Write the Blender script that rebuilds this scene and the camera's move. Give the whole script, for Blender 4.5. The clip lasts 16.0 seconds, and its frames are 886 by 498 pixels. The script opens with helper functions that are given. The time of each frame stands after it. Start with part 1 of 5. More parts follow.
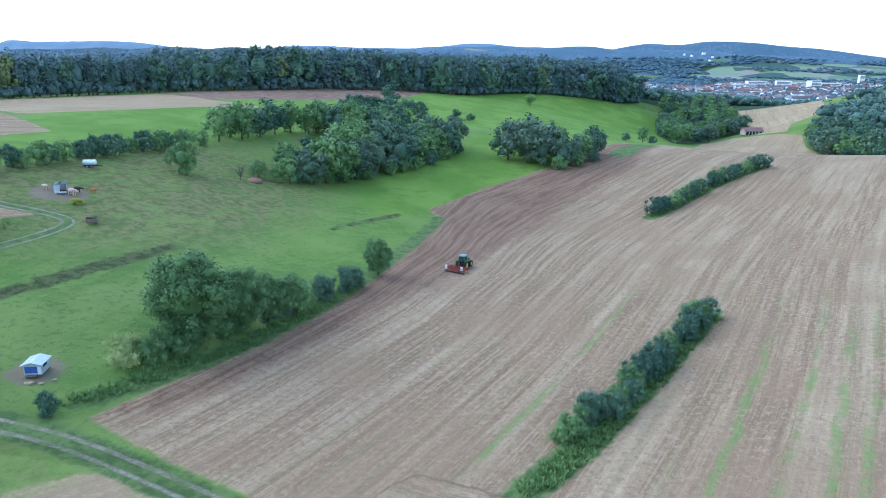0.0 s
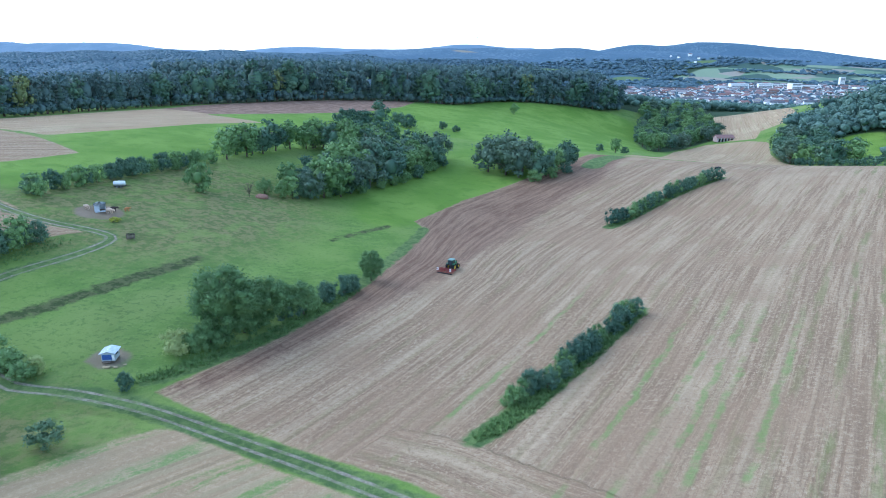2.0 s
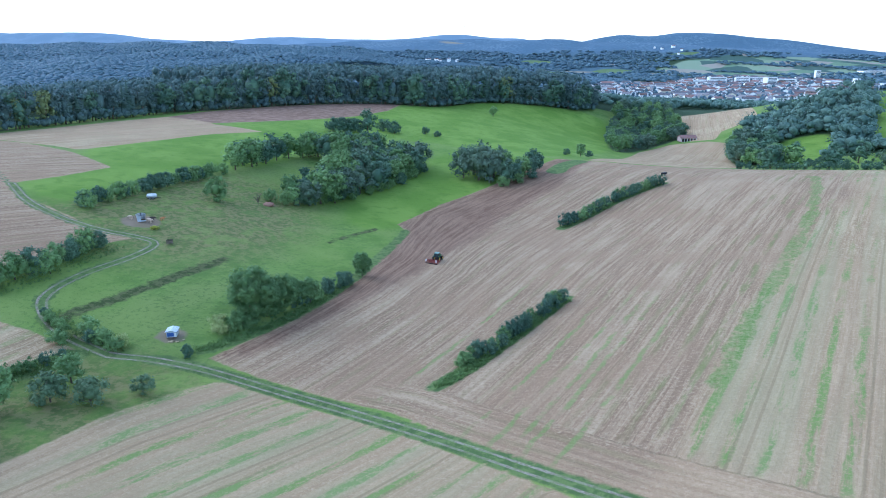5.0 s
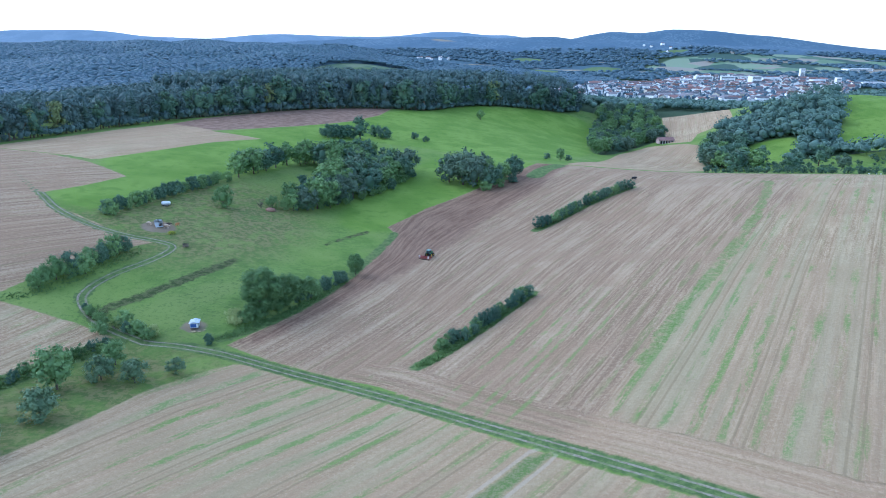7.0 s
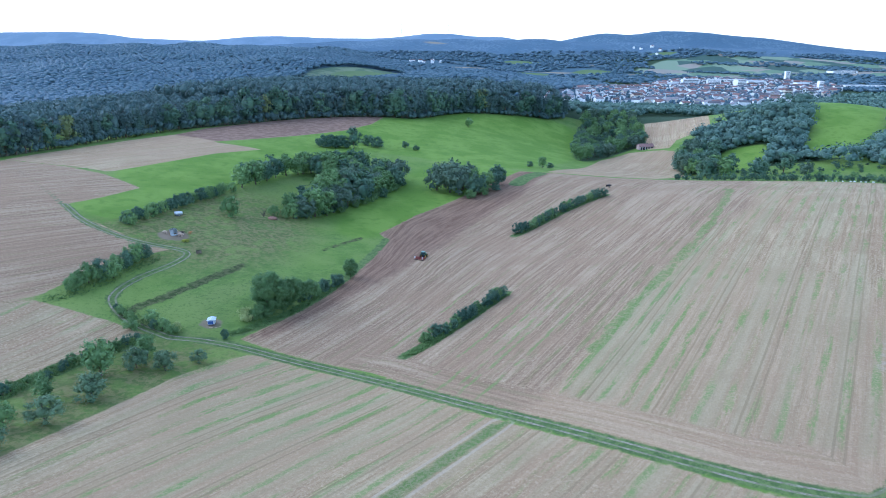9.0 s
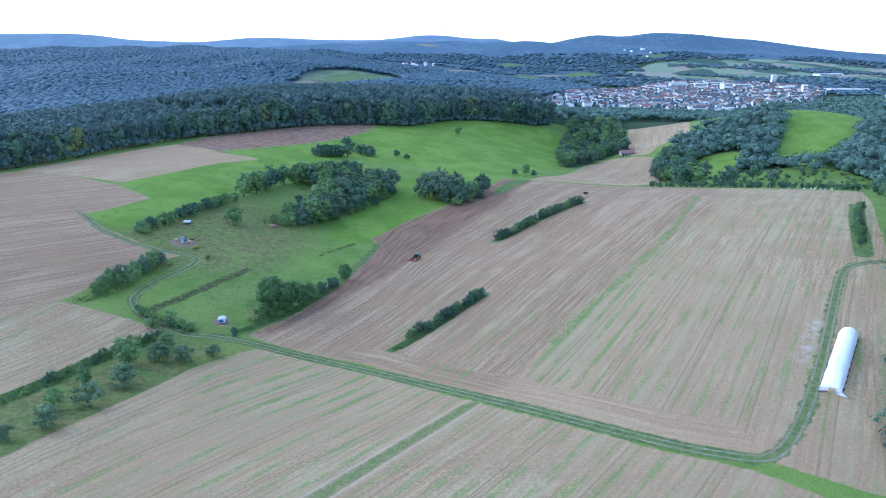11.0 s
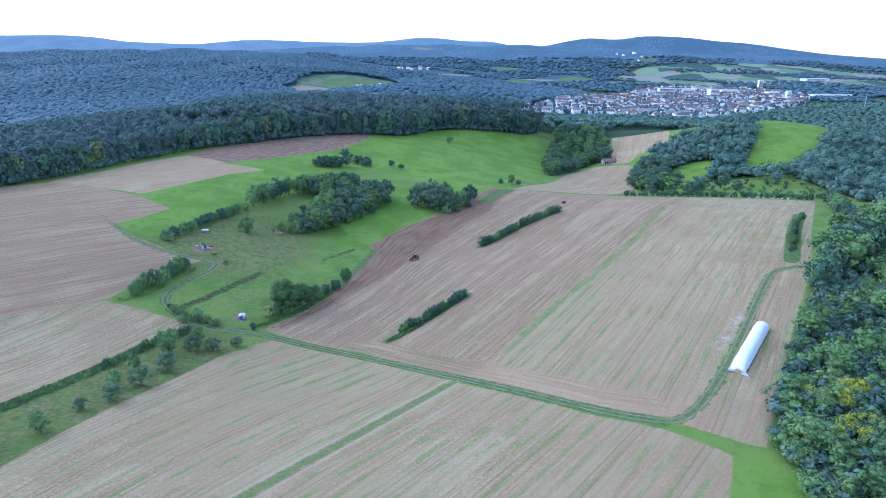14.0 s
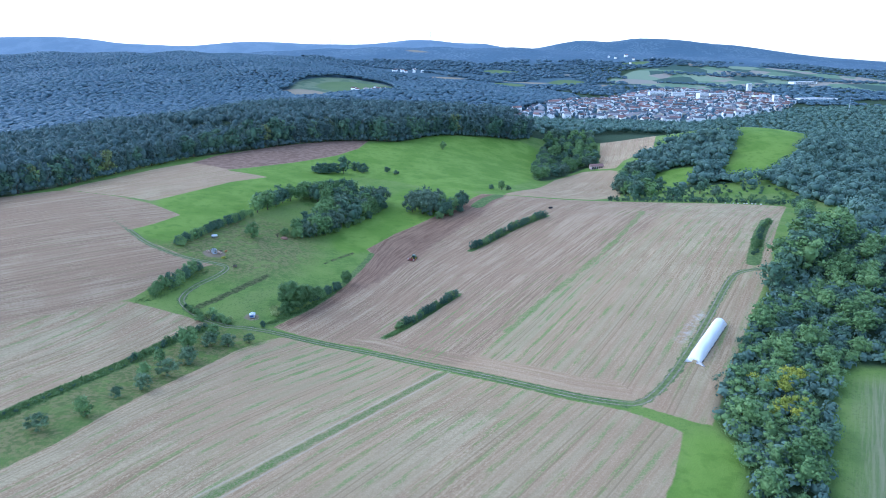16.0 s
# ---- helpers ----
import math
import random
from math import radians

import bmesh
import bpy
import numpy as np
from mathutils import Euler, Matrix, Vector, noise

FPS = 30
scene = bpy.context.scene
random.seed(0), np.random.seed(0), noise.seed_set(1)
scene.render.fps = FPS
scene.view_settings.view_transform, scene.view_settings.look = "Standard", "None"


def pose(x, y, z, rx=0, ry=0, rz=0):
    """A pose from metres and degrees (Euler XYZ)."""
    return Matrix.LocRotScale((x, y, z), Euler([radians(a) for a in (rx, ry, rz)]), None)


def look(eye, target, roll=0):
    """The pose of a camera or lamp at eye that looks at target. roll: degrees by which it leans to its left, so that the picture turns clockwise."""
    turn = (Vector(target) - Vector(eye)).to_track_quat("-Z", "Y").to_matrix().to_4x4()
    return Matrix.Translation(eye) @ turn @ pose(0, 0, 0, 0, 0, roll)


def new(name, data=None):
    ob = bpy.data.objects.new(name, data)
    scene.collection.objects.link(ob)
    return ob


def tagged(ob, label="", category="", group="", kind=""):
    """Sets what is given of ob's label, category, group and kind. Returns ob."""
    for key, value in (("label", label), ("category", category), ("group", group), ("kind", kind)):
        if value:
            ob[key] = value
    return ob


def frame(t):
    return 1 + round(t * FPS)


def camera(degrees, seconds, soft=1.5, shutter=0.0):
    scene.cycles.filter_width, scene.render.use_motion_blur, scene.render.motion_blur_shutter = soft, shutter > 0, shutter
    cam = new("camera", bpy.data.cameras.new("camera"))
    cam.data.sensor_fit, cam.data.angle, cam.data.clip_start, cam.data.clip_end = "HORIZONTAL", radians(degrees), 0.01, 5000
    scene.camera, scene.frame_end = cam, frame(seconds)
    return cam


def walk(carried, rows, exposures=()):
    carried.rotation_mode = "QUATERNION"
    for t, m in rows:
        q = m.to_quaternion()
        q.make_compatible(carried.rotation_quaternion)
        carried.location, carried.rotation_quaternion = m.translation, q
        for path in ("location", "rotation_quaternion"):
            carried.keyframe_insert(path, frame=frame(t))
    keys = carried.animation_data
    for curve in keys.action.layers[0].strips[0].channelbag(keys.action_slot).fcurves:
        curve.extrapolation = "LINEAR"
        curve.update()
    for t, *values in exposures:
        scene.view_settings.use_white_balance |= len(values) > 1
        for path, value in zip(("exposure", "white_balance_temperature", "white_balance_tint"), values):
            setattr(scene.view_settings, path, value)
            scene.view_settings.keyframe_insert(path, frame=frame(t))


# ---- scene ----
cam = camera(69.5, 16.0, 0.95)
PATH = [
    (0, (41.479, -55.466, 35.81), (41.323, -53.555, 35.242), 0.2),
    (1, (43.717, -66.029, 40.479), (43.57, -64.118, 39.904), 0.1),
    (1.5, (44.285, -71.087, 42.209), (44.148, -69.174, 41.642), 0.1),
    (3, (47.176, -87.51, 48.963), (47.058, -85.599, 48.384), 0.1),
    (4, (49.0, -98.595, 53.329), (48.895, -96.686, 52.74), 0.1),
    (6.5, (53.736, -125.886, 64.137), (53.659, -123.984, 63.524), 0.1),
    (8, (56.765, -142.693, 70.799), (56.704, -140.79, 70.186), -0.0),
    (9, (58.465, -153.85, 75.318), (58.413, -151.947, 74.706), 0.0),
    (11.5, (63.342, -181.162, 86.657), (63.31, -179.258, 86.046), 0.0),
    (12.5, (64.709, -191.881, 90.854), (64.678, -189.976, 90.244), 0.0),
    (14.5, (66.146, -213.609, 99.555), (66.132, -211.704, 98.945), 0.2),
    (16, (66.881, -229.895, 105.965), (66.879, -227.989, 105.357), 0.2),
]
walk(cam, [(t, look(eye, target, roll)) for t, eye, target, roll in PATH],
     [(0.0, 1.54, 5215, 5), (4.0, 1.46, 5155, 7), (9.0, 1.38, 5085, 10), (16.0, 1.40, 5025, 11)])

# ---- world, sun ----
world = bpy.data.worlds.new("world")
scene.world = world
world.use_nodes = True
wn, wl = world.node_tree.nodes, world.node_tree.links
sky = wn.new("ShaderNodeTexSky")
sky.sky_type, sky.sun_disc = "NISHITA", False
sky.sun_elevation, sky.sun_rotation = radians(38), radians(-75)
sky.air_density, sky.dust_density, sky.ozone_density = 1.0, 0.6, 1.0
soft_sky = wn.new("ShaderNodeHueSaturation")
soft_sky.inputs["Saturation"].default_value = 0.75
wl.new(sky.outputs[0], soft_sky.inputs["Color"])
wl.new(soft_sky.outputs[0], wn["Background"].inputs["Color"])
wn["Background"].inputs["Strength"].default_value = 0.15
sun = new("sun", bpy.data.lights.new("sun", "SUN"))
sun.data.energy, sun.data.angle, sun.data.color = 0.4, radians(60), (1.0, 0.97, 0.93)
sun.matrix_world = look((-300, 80, 250), (0, 0, 0))

# ---- the lie of the land ----
HILLS = [(-250, 0, 300, 300, 30.7), (50, 150, 400, 400, 8.6), (350, -100, 300, 300, 21.2), (-100, 600, 250, 250, 30.8),
         (-140, 60, 110, 110, 5.0), (-60, 70, 45, 45, -1.1), (-80, 330, 120, 120, 2.9), (20, 420, 90, 90, -2.3),
         (130, 540, 60, 60, 14.7), (165, 480, 60, 60, -19.2), (180, 330, 80, 80, -18.8), (60, 110, 70, 70, -17.8),
         (20, -10, 50, 50, -13.2), (260, 60, 80, 80, 12.4), (400, 450, 100, 100, 37.6)]
DIPS = [(240, 500, 60, 60, -12.4), (15, 220, 50, 50, -3.3), (10, 290, 50, 50, -4.0), (-10, 110, 40, 40, -2.5), (-65, -20, 40, 40, -6.9)]
FAR_HILLS = [(-1300, 2350, 900, 480, 84), (-480, 1780, 130, 230, 22), (-900, 1480, 160, 200, 20), (-1450, 1350, 220, 260, 24), (-720, 2050, 140, 200, 16), (30, 1180, 190, 110, 30), (-350, 3300, 600, 420, 86), (450, 3100, 500, 300, 58),
             (1150, 2800, 550, 380, 62), (3000, 2300, 700, 500, 36), (900, 3800, 300, 250, 40), (1750, 3650, 600, 380, 62), (-2200, 3400, 900, 400, 70)]
RIDGE = [(-3400, 100, 150), (-3230, 100, 112), (-3060, 100, 121), (-2890, 100, 119), (-2720, 100, 122), (-2550, 100, 120), (-2380, 100, 114), (-2210, 100, 93), (-2040, 100, 89), (-1870, 100, 85), (-1700, 100, 79), (-1530, 100, 90), (-1360, 100, 101), (-1190, 100, 102), (-1020, 100, 98), (-850, 100, 91), (-680, 100, 91), (-510, 100, 89), (-340, 100, 97), (-170, 100, 114), (0, 100, 112), (170, 100, 95), (340, 100, 101), (510, 100, 72), (680, 100, 70), (850, 100, 95), (1020, 100, 115), (1190, 100, 96), (1360, 100, 121), (1530, 100, 116), (1700, 100, 111), (1870, 100, 94), (2040, 100, 91), (2210, 100, 77), (2380, 100, 62), (2550, 100, 49), (2720, 100, 38), (2890, 100, 33), (3060, 100, 24), (3230, 100, 20), (3400, 100, 28)]
FAR_HILLS += [(x, 4400, wide, 220, high) for x, wide, high in RIDGE]


def land(x, y):
    z = -26 + 0 * x
    for a, b, sx, sy, h in HILLS + DIPS + FAR_HILLS:
        z = z + h * np.exp(-((x - a) / sx) ** 2 / 2 - ((y - b) / sy) ** 2 / 2)
    # folds and spurs of the wooded hills beyond the valley
    fold = np.sin(x / 83 + 1.7 * np.sin(y / 190)) * np.sin(y / 131 + 0.8) + 0.6 * np.sin(x / 47 + y / 71)
    reach = np.clip((y - 1000) / 900, 0, 1) * np.clip((4300 - y) / 700, 0, 1)
    flat = np.exp(-((x - 620) / 420) ** 2 - ((y - 1350) / 520) ** 2)
    return z + 5.5 * fold * reach * (1 - flat)


def ground_z(x, y):
    return float(land(np.float64(x), np.float64(y)))


def chaikin(points, closed=True, rounds=2):
    p = np.array(points, float)
    for _ in range(rounds):
        q = np.roll(p, -1, 0) if closed else p[1:]
        a = p if closed else p[:-1]
        mixed = np.empty((2 * len(a), 2))
        mixed[0::2], mixed[1::2] = 0.75 * a + 0.25 * q, 0.25 * a + 0.75 * q
        p = mixed if closed else np.vstack([p[:1], mixed, p[-1:]])
    return p


def line_distance(x, y, line, closed=False):
    """Distance to a line of points, and the way along it at the nearest place."""
    best = np.full(x.shape, 1e9)
    ends = np.roll(line, -1, 0) if closed else line[1:]
    for a, b in zip(line if closed else line[:-1], ends):
        d = b - a
        s = np.clip(((x - a[0]) * d[0] + (y - a[1]) * d[1]) / max(d @ d, 1e-9), 0, 1)
        best = np.minimum(best, np.hypot(x - a[0] - s * d[0], y - a[1] - s * d[1]))
    return best


def signed_distance(x, y, lines):
    """Distance to the nearest of some lines, negative on their right."""
    best = np.full(x.shape, 1e9)
    for line in lines:
        for a, b in zip(line[:-1], line[1:]):
            d = b - a
            s = np.clip(((x - a[0]) * d[0] + (y - a[1]) * d[1]) / max(d @ d, 1e-9), 0, 1)
            gap = np.hypot(x - a[0] - s * d[0], y - a[1] - s * d[1])
            side = np.where(d[0] * (y - a[1]) - d[1] * (x - a[0]) >= 0, gap, -gap)
            best = np.where(gap < np.abs(best), side, best)
    return best


def inside(x, y, poly):
    hit = np.zeros(x.shape, bool)
    for (ax, ay), (bx, by) in zip(poly, np.roll(poly, -1, 0)):
        if ay != by:
            hit ^= ((ay > y) != (by > y)) & (x < (bx - ax) * (y - ay) / (by - ay) + ax)
    return hit


def area(x, y, points, rounds=2):
    """Signed distance to the edge of an area, positive inside."""
    poly = chaikin(points, True, rounds)
    d = line_distance(x, y, poly, True)
    return np.where(inside(x, y, poly), d, -d)


# ---- the plan: fields, tracks, woods ----
MAIN = [(0, 0), (10, 19), (18.5, 43), (22, 66), (27.5, 101), (24, 107.5), (37, 138), (57, 168), (82, 208), (95, 235), (117, 237), (182, 225),
        (232, 205), (296, 186), (226, 65), (204, 23), (169, -32), (150, -64), (137, -85), (121, -74.5), (102, -66), (70, -44), (37, -16.5), (6, -3)]
WORKED = [(0, 0), (10, 19), (18.5, 43), (22, 66), (27.5, 101), (24, 107.5), (37, 138), (57, 168), (82, 208), (95, 235), (117, 237), (182, 225),
          (225, 207), (181, 110), (146, 69), (123, 40), (105, 11), (90, -14), (80, -32), (70, -44), (37, -16.5), (6, -3)]
PLOUGHED = [(0, 0), (10, 19), (18.5, 43), (22, 66), (27.5, 101), (24, 107.5), (37, 138), (57, 168), (82, 208), (95, 235), (114, 236), (91, 176), (66, 135),
            (50, 94), (37, 60), (21, 27), (7, 3)]
LEFT_UPPER = [(-420, -10), (-240, 150), (-190, 134), (-175, 146), (-166, 152), (-126, 135.5), (-101, 124), (-77, 108), (-82, 88), (-88, 74), (-77, 63), (-52, 51), (-39, 48), (-52, 29),
              (-58, 7), (-89, -24), (-130, -60)]
LEFT_LOWER = [(-60, -106), (-50, -84), (-44, -69), (-36, -41), (-31, -19), (-23, -4), (-34, 0), (-57, 5), (-71, -3), (-89, -24), (-130, -60), (-140, -170)]
PALE = [(-167, 154), (-164, 172), (-155, 195), (-144, 230), (-129, 260), (-109, 252), (-89, 231), (-59, 221), (-77, 194), (-89, 161), (-101, 129), (-127, 138)]
RED_PLOUGH = [(-128, 259), (-121, 297), (-87, 355), (-44, 407), (-10, 428), (-14, 374), (-28, 332), (-55, 284), (-76, 253), (-91, 235), (-106, 246)]
FORE = [(-53, -128), (-35, -105), (-29, -94), (-21, -66), (-7, -23), (1, -12), (6, -7.5), (38, -22.5), (70, -49), (101, -70), (117, -77), (129, -87),
        (121, -104), (114, -115), (94, -162), (80, -260), (-100, -260)]
BRIGHT = [(-104, 128), (-77, 107), (-82, 98), (-88, 75), (-76, 65), (-64, 62), (-58, 84), (-46, 137), (-36, 146), (-20, 196), (-6, 262), (29, 263), (45, 249), (102, 240),
          (116, 289), (140, 332), (172, 445), (177, 526), (154, 534), (63, 506), (-4, 418), (-38, 335), (-60, 266), (-88, 234), (-63, 219), (-76, 194), (-89, 166)]
ORCHARD = [(-24, -6), (-38, -44), (-52, -86), (-62, -112), (-44, -118), (-29, -94), (-21, -66), (-7, -23), (0, -11)]
LOWER_GREEN = [(29, 108), (58, 166), (84, 206), (101, 238), (45, 252), (26, 205), (10, 150), (2, 112), (14, 92)]
FAR_STUBBLE = [(112, 240), (150, 238), (178, 235), (209, 272), (224, 340), (238, 378), (232, 396), (222, 406), (208, 414), (172, 368), (146, 308)]
FAR_STUBBLE_TOP = [(224, 416), (238, 400), (254, 432), (288, 446), (380, 715), (317, 677), (268, 596), (250, 520)]
NOOK_GREEN = [(232, 284), (240, 302), (258, 348), (277, 354), (298, 350), (284, 312), (256, 284)]
HILL_GREEN = [(383, 460), (408, 449), (434, 436), (412, 394), (353, 315), (326, 292), (304, 304), (338, 366)]
CORNER_GREEN = [(131, -85), (139, -90), (145, -96), (137, -111), (130, -124), (120, -150), (100, -150), (119, -108)]
RIGHT_FIELD = [(191, -53), (178, -70), (153, -111), (143, -130), (168, -150), (260, -58)]
SMALL_GREEN = [(283, 134), (315, 156), (275, 64), (249, 72)]
TRACK = [(-17, -4), (-9, -3), (5, -5), (37, -19), (70, -46), (102, -68), (118, -74), (123, -73), (130, -66), (144, -47), (164, -16), (183, 14), (192, 24), (215, 22)]
PASTURE_TRACK = [(-88, 73), (-73, 58), (-52, 49), (-35, 50), (-32, 47), (-34, 37), (-39, 26), (-41, 17), (-40, 10), (-30, 1), (-17, -4)]
GREEN_STRIPE = [(192, 160), (164, 102), (138, 59), (120, 31), (103, 4), (90, -16)]
WEED_ROWS = (27.7, 50.5, 56.2, 59.7, 62.3, 68.0)
FORE_LINE = [(67, -47), (53, -64), (34, -89), (21, -106), (12, -116), (-10, -145)]
BANK = [(-33, 4), (-31, 11), (-27.5, 17), (-23, 27), (-18, 38), (-13.8, 47)]
BANK_UPPER = [(7, 75), (12, 86), (18, 98)]
FOREST = [(-420, 20), (-217, 53), (-193, 135), (-175, 160), (-164, 210), (-146, 261), (-132, 295), (-107, 322), (-75, 374), (-38, 409), (-6, 428), (18, 430), (50, 492),
          (95, 508), (136, 525), (156, 534), (175, 560), (150, 640), (60, 700), (-60, 720), (-250, 640), (-420, 520)]
RIGHT_WOOD = [(206, 22), (188, -8), (157, -52), (138, -82), (142, -95), (134, -113), (124, -130), (142, -130), (177, -70), (191, -53), (201, -57), (245, -51),
              (434, 165), (368, 193), (320, 165), (275, 64), (244, 68)]
MID_WOOD = [(206, 274), (235, 368), (262, 408), (293, 436), (330, 429), (378, 455), (338, 366), (298, 308), (321, 286), (356, 314), (414, 382), (659, 712), (688, 635),
            (466, 253), (346, 190), (300, 200), (245, 214), (214, 230)]
VALLEY_WOOD = [(148, 348), (162, 437), (182, 526), (213, 600), (262, 600), (235, 455), (213, 438), (175, 373)]
FAR_PATCHES = [("green", -190, 1680, 115, 110), ("tan", -300, 1470, 60, 70), ("tan", -205, 1460, 45, 55), ("green", 240, 1850, 100, 50), ("tan", 330, 1990, 90, 45), ("tan", 60, 2030, 90, 50), ("green", 480, 1990, 70, 60),
               ("tan", 590, 1880, 45, 40), ("green", 440, 640, 30, 60), ("green", 545, 470, 38, 55), ("tan", 1290, 2030, 110, 30), ("tan", 300, 1230, 34, 26), ("green", 300, 2350, 90, 60),
               ("tan", 520, 2250, 60, 40), ("green", 880, 2600, 70, 40), ("tan", -60, 2900, 70, 40), ("green", 640, 420, 40, 40), ("green", 1150, 3050, 90, 70)]
TOWN = [(150, 945), (177, 868), (243, 920), (290, 950), (383, 910), (472, 880), (540, 930), (645, 1040), (800, 1160), (970, 1440), (930, 1705), (748, 1778), (500, 1450), (360, 1322), (265, 1078)]
CLEARING = [(-385, 1760), (-300, 1250), (-130, 1190), (-60, 1500), (-90, 1820), (-200, 1880)]
QUILT = [(560, 1900), (760, 1770), (1000, 1800), (1300, 1710), (1650, 1950), (1700, 2350), (1350, 2600), (800, 2450)]
GRASS_STRIPS = [([(-9, -3), (5, -5), (37, -19), (70, -46), (102, -68), (118, -74)], 2.0), ([(44.5, -8), (50, -1), (59, 12), (73.5, 35)], 2.0), ([(82, 110), (108, 144), (133, 168)], 2.2), ([(107, 232), (96, 214), (90, 198)], 4.5),
                ([(200, 30), (222, 72), (243, 106)], 3.0), ([(-23, -6), (-32, -21), (-37, -43), (-51, -86), (-60, -106)], 2.8), ([(-2, 2), (10, 20), (19, 44), (25, 76), (28, 101)], 1.6)]

# ---- materials ----


def material(name, roughness=0.8, metallic=0.0, specular=0.3):
    m = bpy.data.materials.new(name)
    m.use_nodes = True
    b = m.node_tree.nodes["Principled BSDF"]
    b.inputs["Roughness"].default_value, b.inputs["Metallic"].default_value = roughness, metallic
    b.inputs["Specular IOR Level"].default_value = specular
    return m, m.node_tree.nodes, m.node_tree.links, b


class Net:
    """Short ways to write shader nodes."""

    def __init__(self, m):
        self.n, self.l = m.node_tree.nodes, m.node_tree.links

    def put(self, socket, value):
        if isinstance(value, (int, float, tuple)):
            socket.default_value = (*value, 1) if isinstance(value, tuple) and len(value) == 3 and socket.type == "RGBA" else value
        else:
            self.l.new(value, socket)

    def attr(self, name):
        a = self.n.new("ShaderNodeAttribute")
        a.attribute_name = name
        return a.outputs["Fac"]

    def math(self, op, a, b=0.0, clamp=False):
        m = self.n.new("ShaderNodeMath")
        m.operation, m.use_clamp = op, clamp
        self.put(m.inputs[0], a), self.put(m.inputs[1], b)
        return m.outputs[0]

    def place(self):
        return self.n.new("ShaderNodeTexCoord").outputs["Object"]

    def xyz(self, x, y, z=0.0):
        c = self.n.new("ShaderNodeCombineXYZ")
        self.put(c.inputs[0], x), self.put(c.inputs[1], y), self.put(c.inputs[2], z)
        return c.outputs[0]

    def noise(self, at, scale, detail=3.0, rough=0.55):
        t = self.n.new("ShaderNodeTexNoise")
        t.inputs["Scale"].default_value, t.inputs["Detail"].default_value, t.inputs["Roughness"].default_value = scale, detail, rough
        self.l.new(at, t.inputs["Vector"])
        return t.outputs["Fac"]

    def step(self, value, low, high, a=0.0, b=1.0):
        r = self.n.new("ShaderNodeMapRange")
        r.interpolation_type = "SMOOTHSTEP"
        self.put(r.inputs[0], value)
        for i, v in enumerate((low, high, a, b)):
            r.inputs[i + 1].default_value = v
        return r.outputs[0]

    def mix(self, f, a, b):
        m = self.n.new("ShaderNodeMix")
        m.data_type = "RGBA"
        self.put(m.inputs[0], f), self.put(m.inputs[6], a), self.put(m.inputs[7], b)
        return m.outputs[2]

    def bump(self, height, strength, distance, to):
        b = self.n.new("ShaderNodeBump")
        b.inputs["Strength"].default_value, b.inputs["Distance"].default_value = strength, distance
        self.l.new(height, b.inputs["Height"])
        self.l.new(b.outputs[0], to.inputs["Normal"])


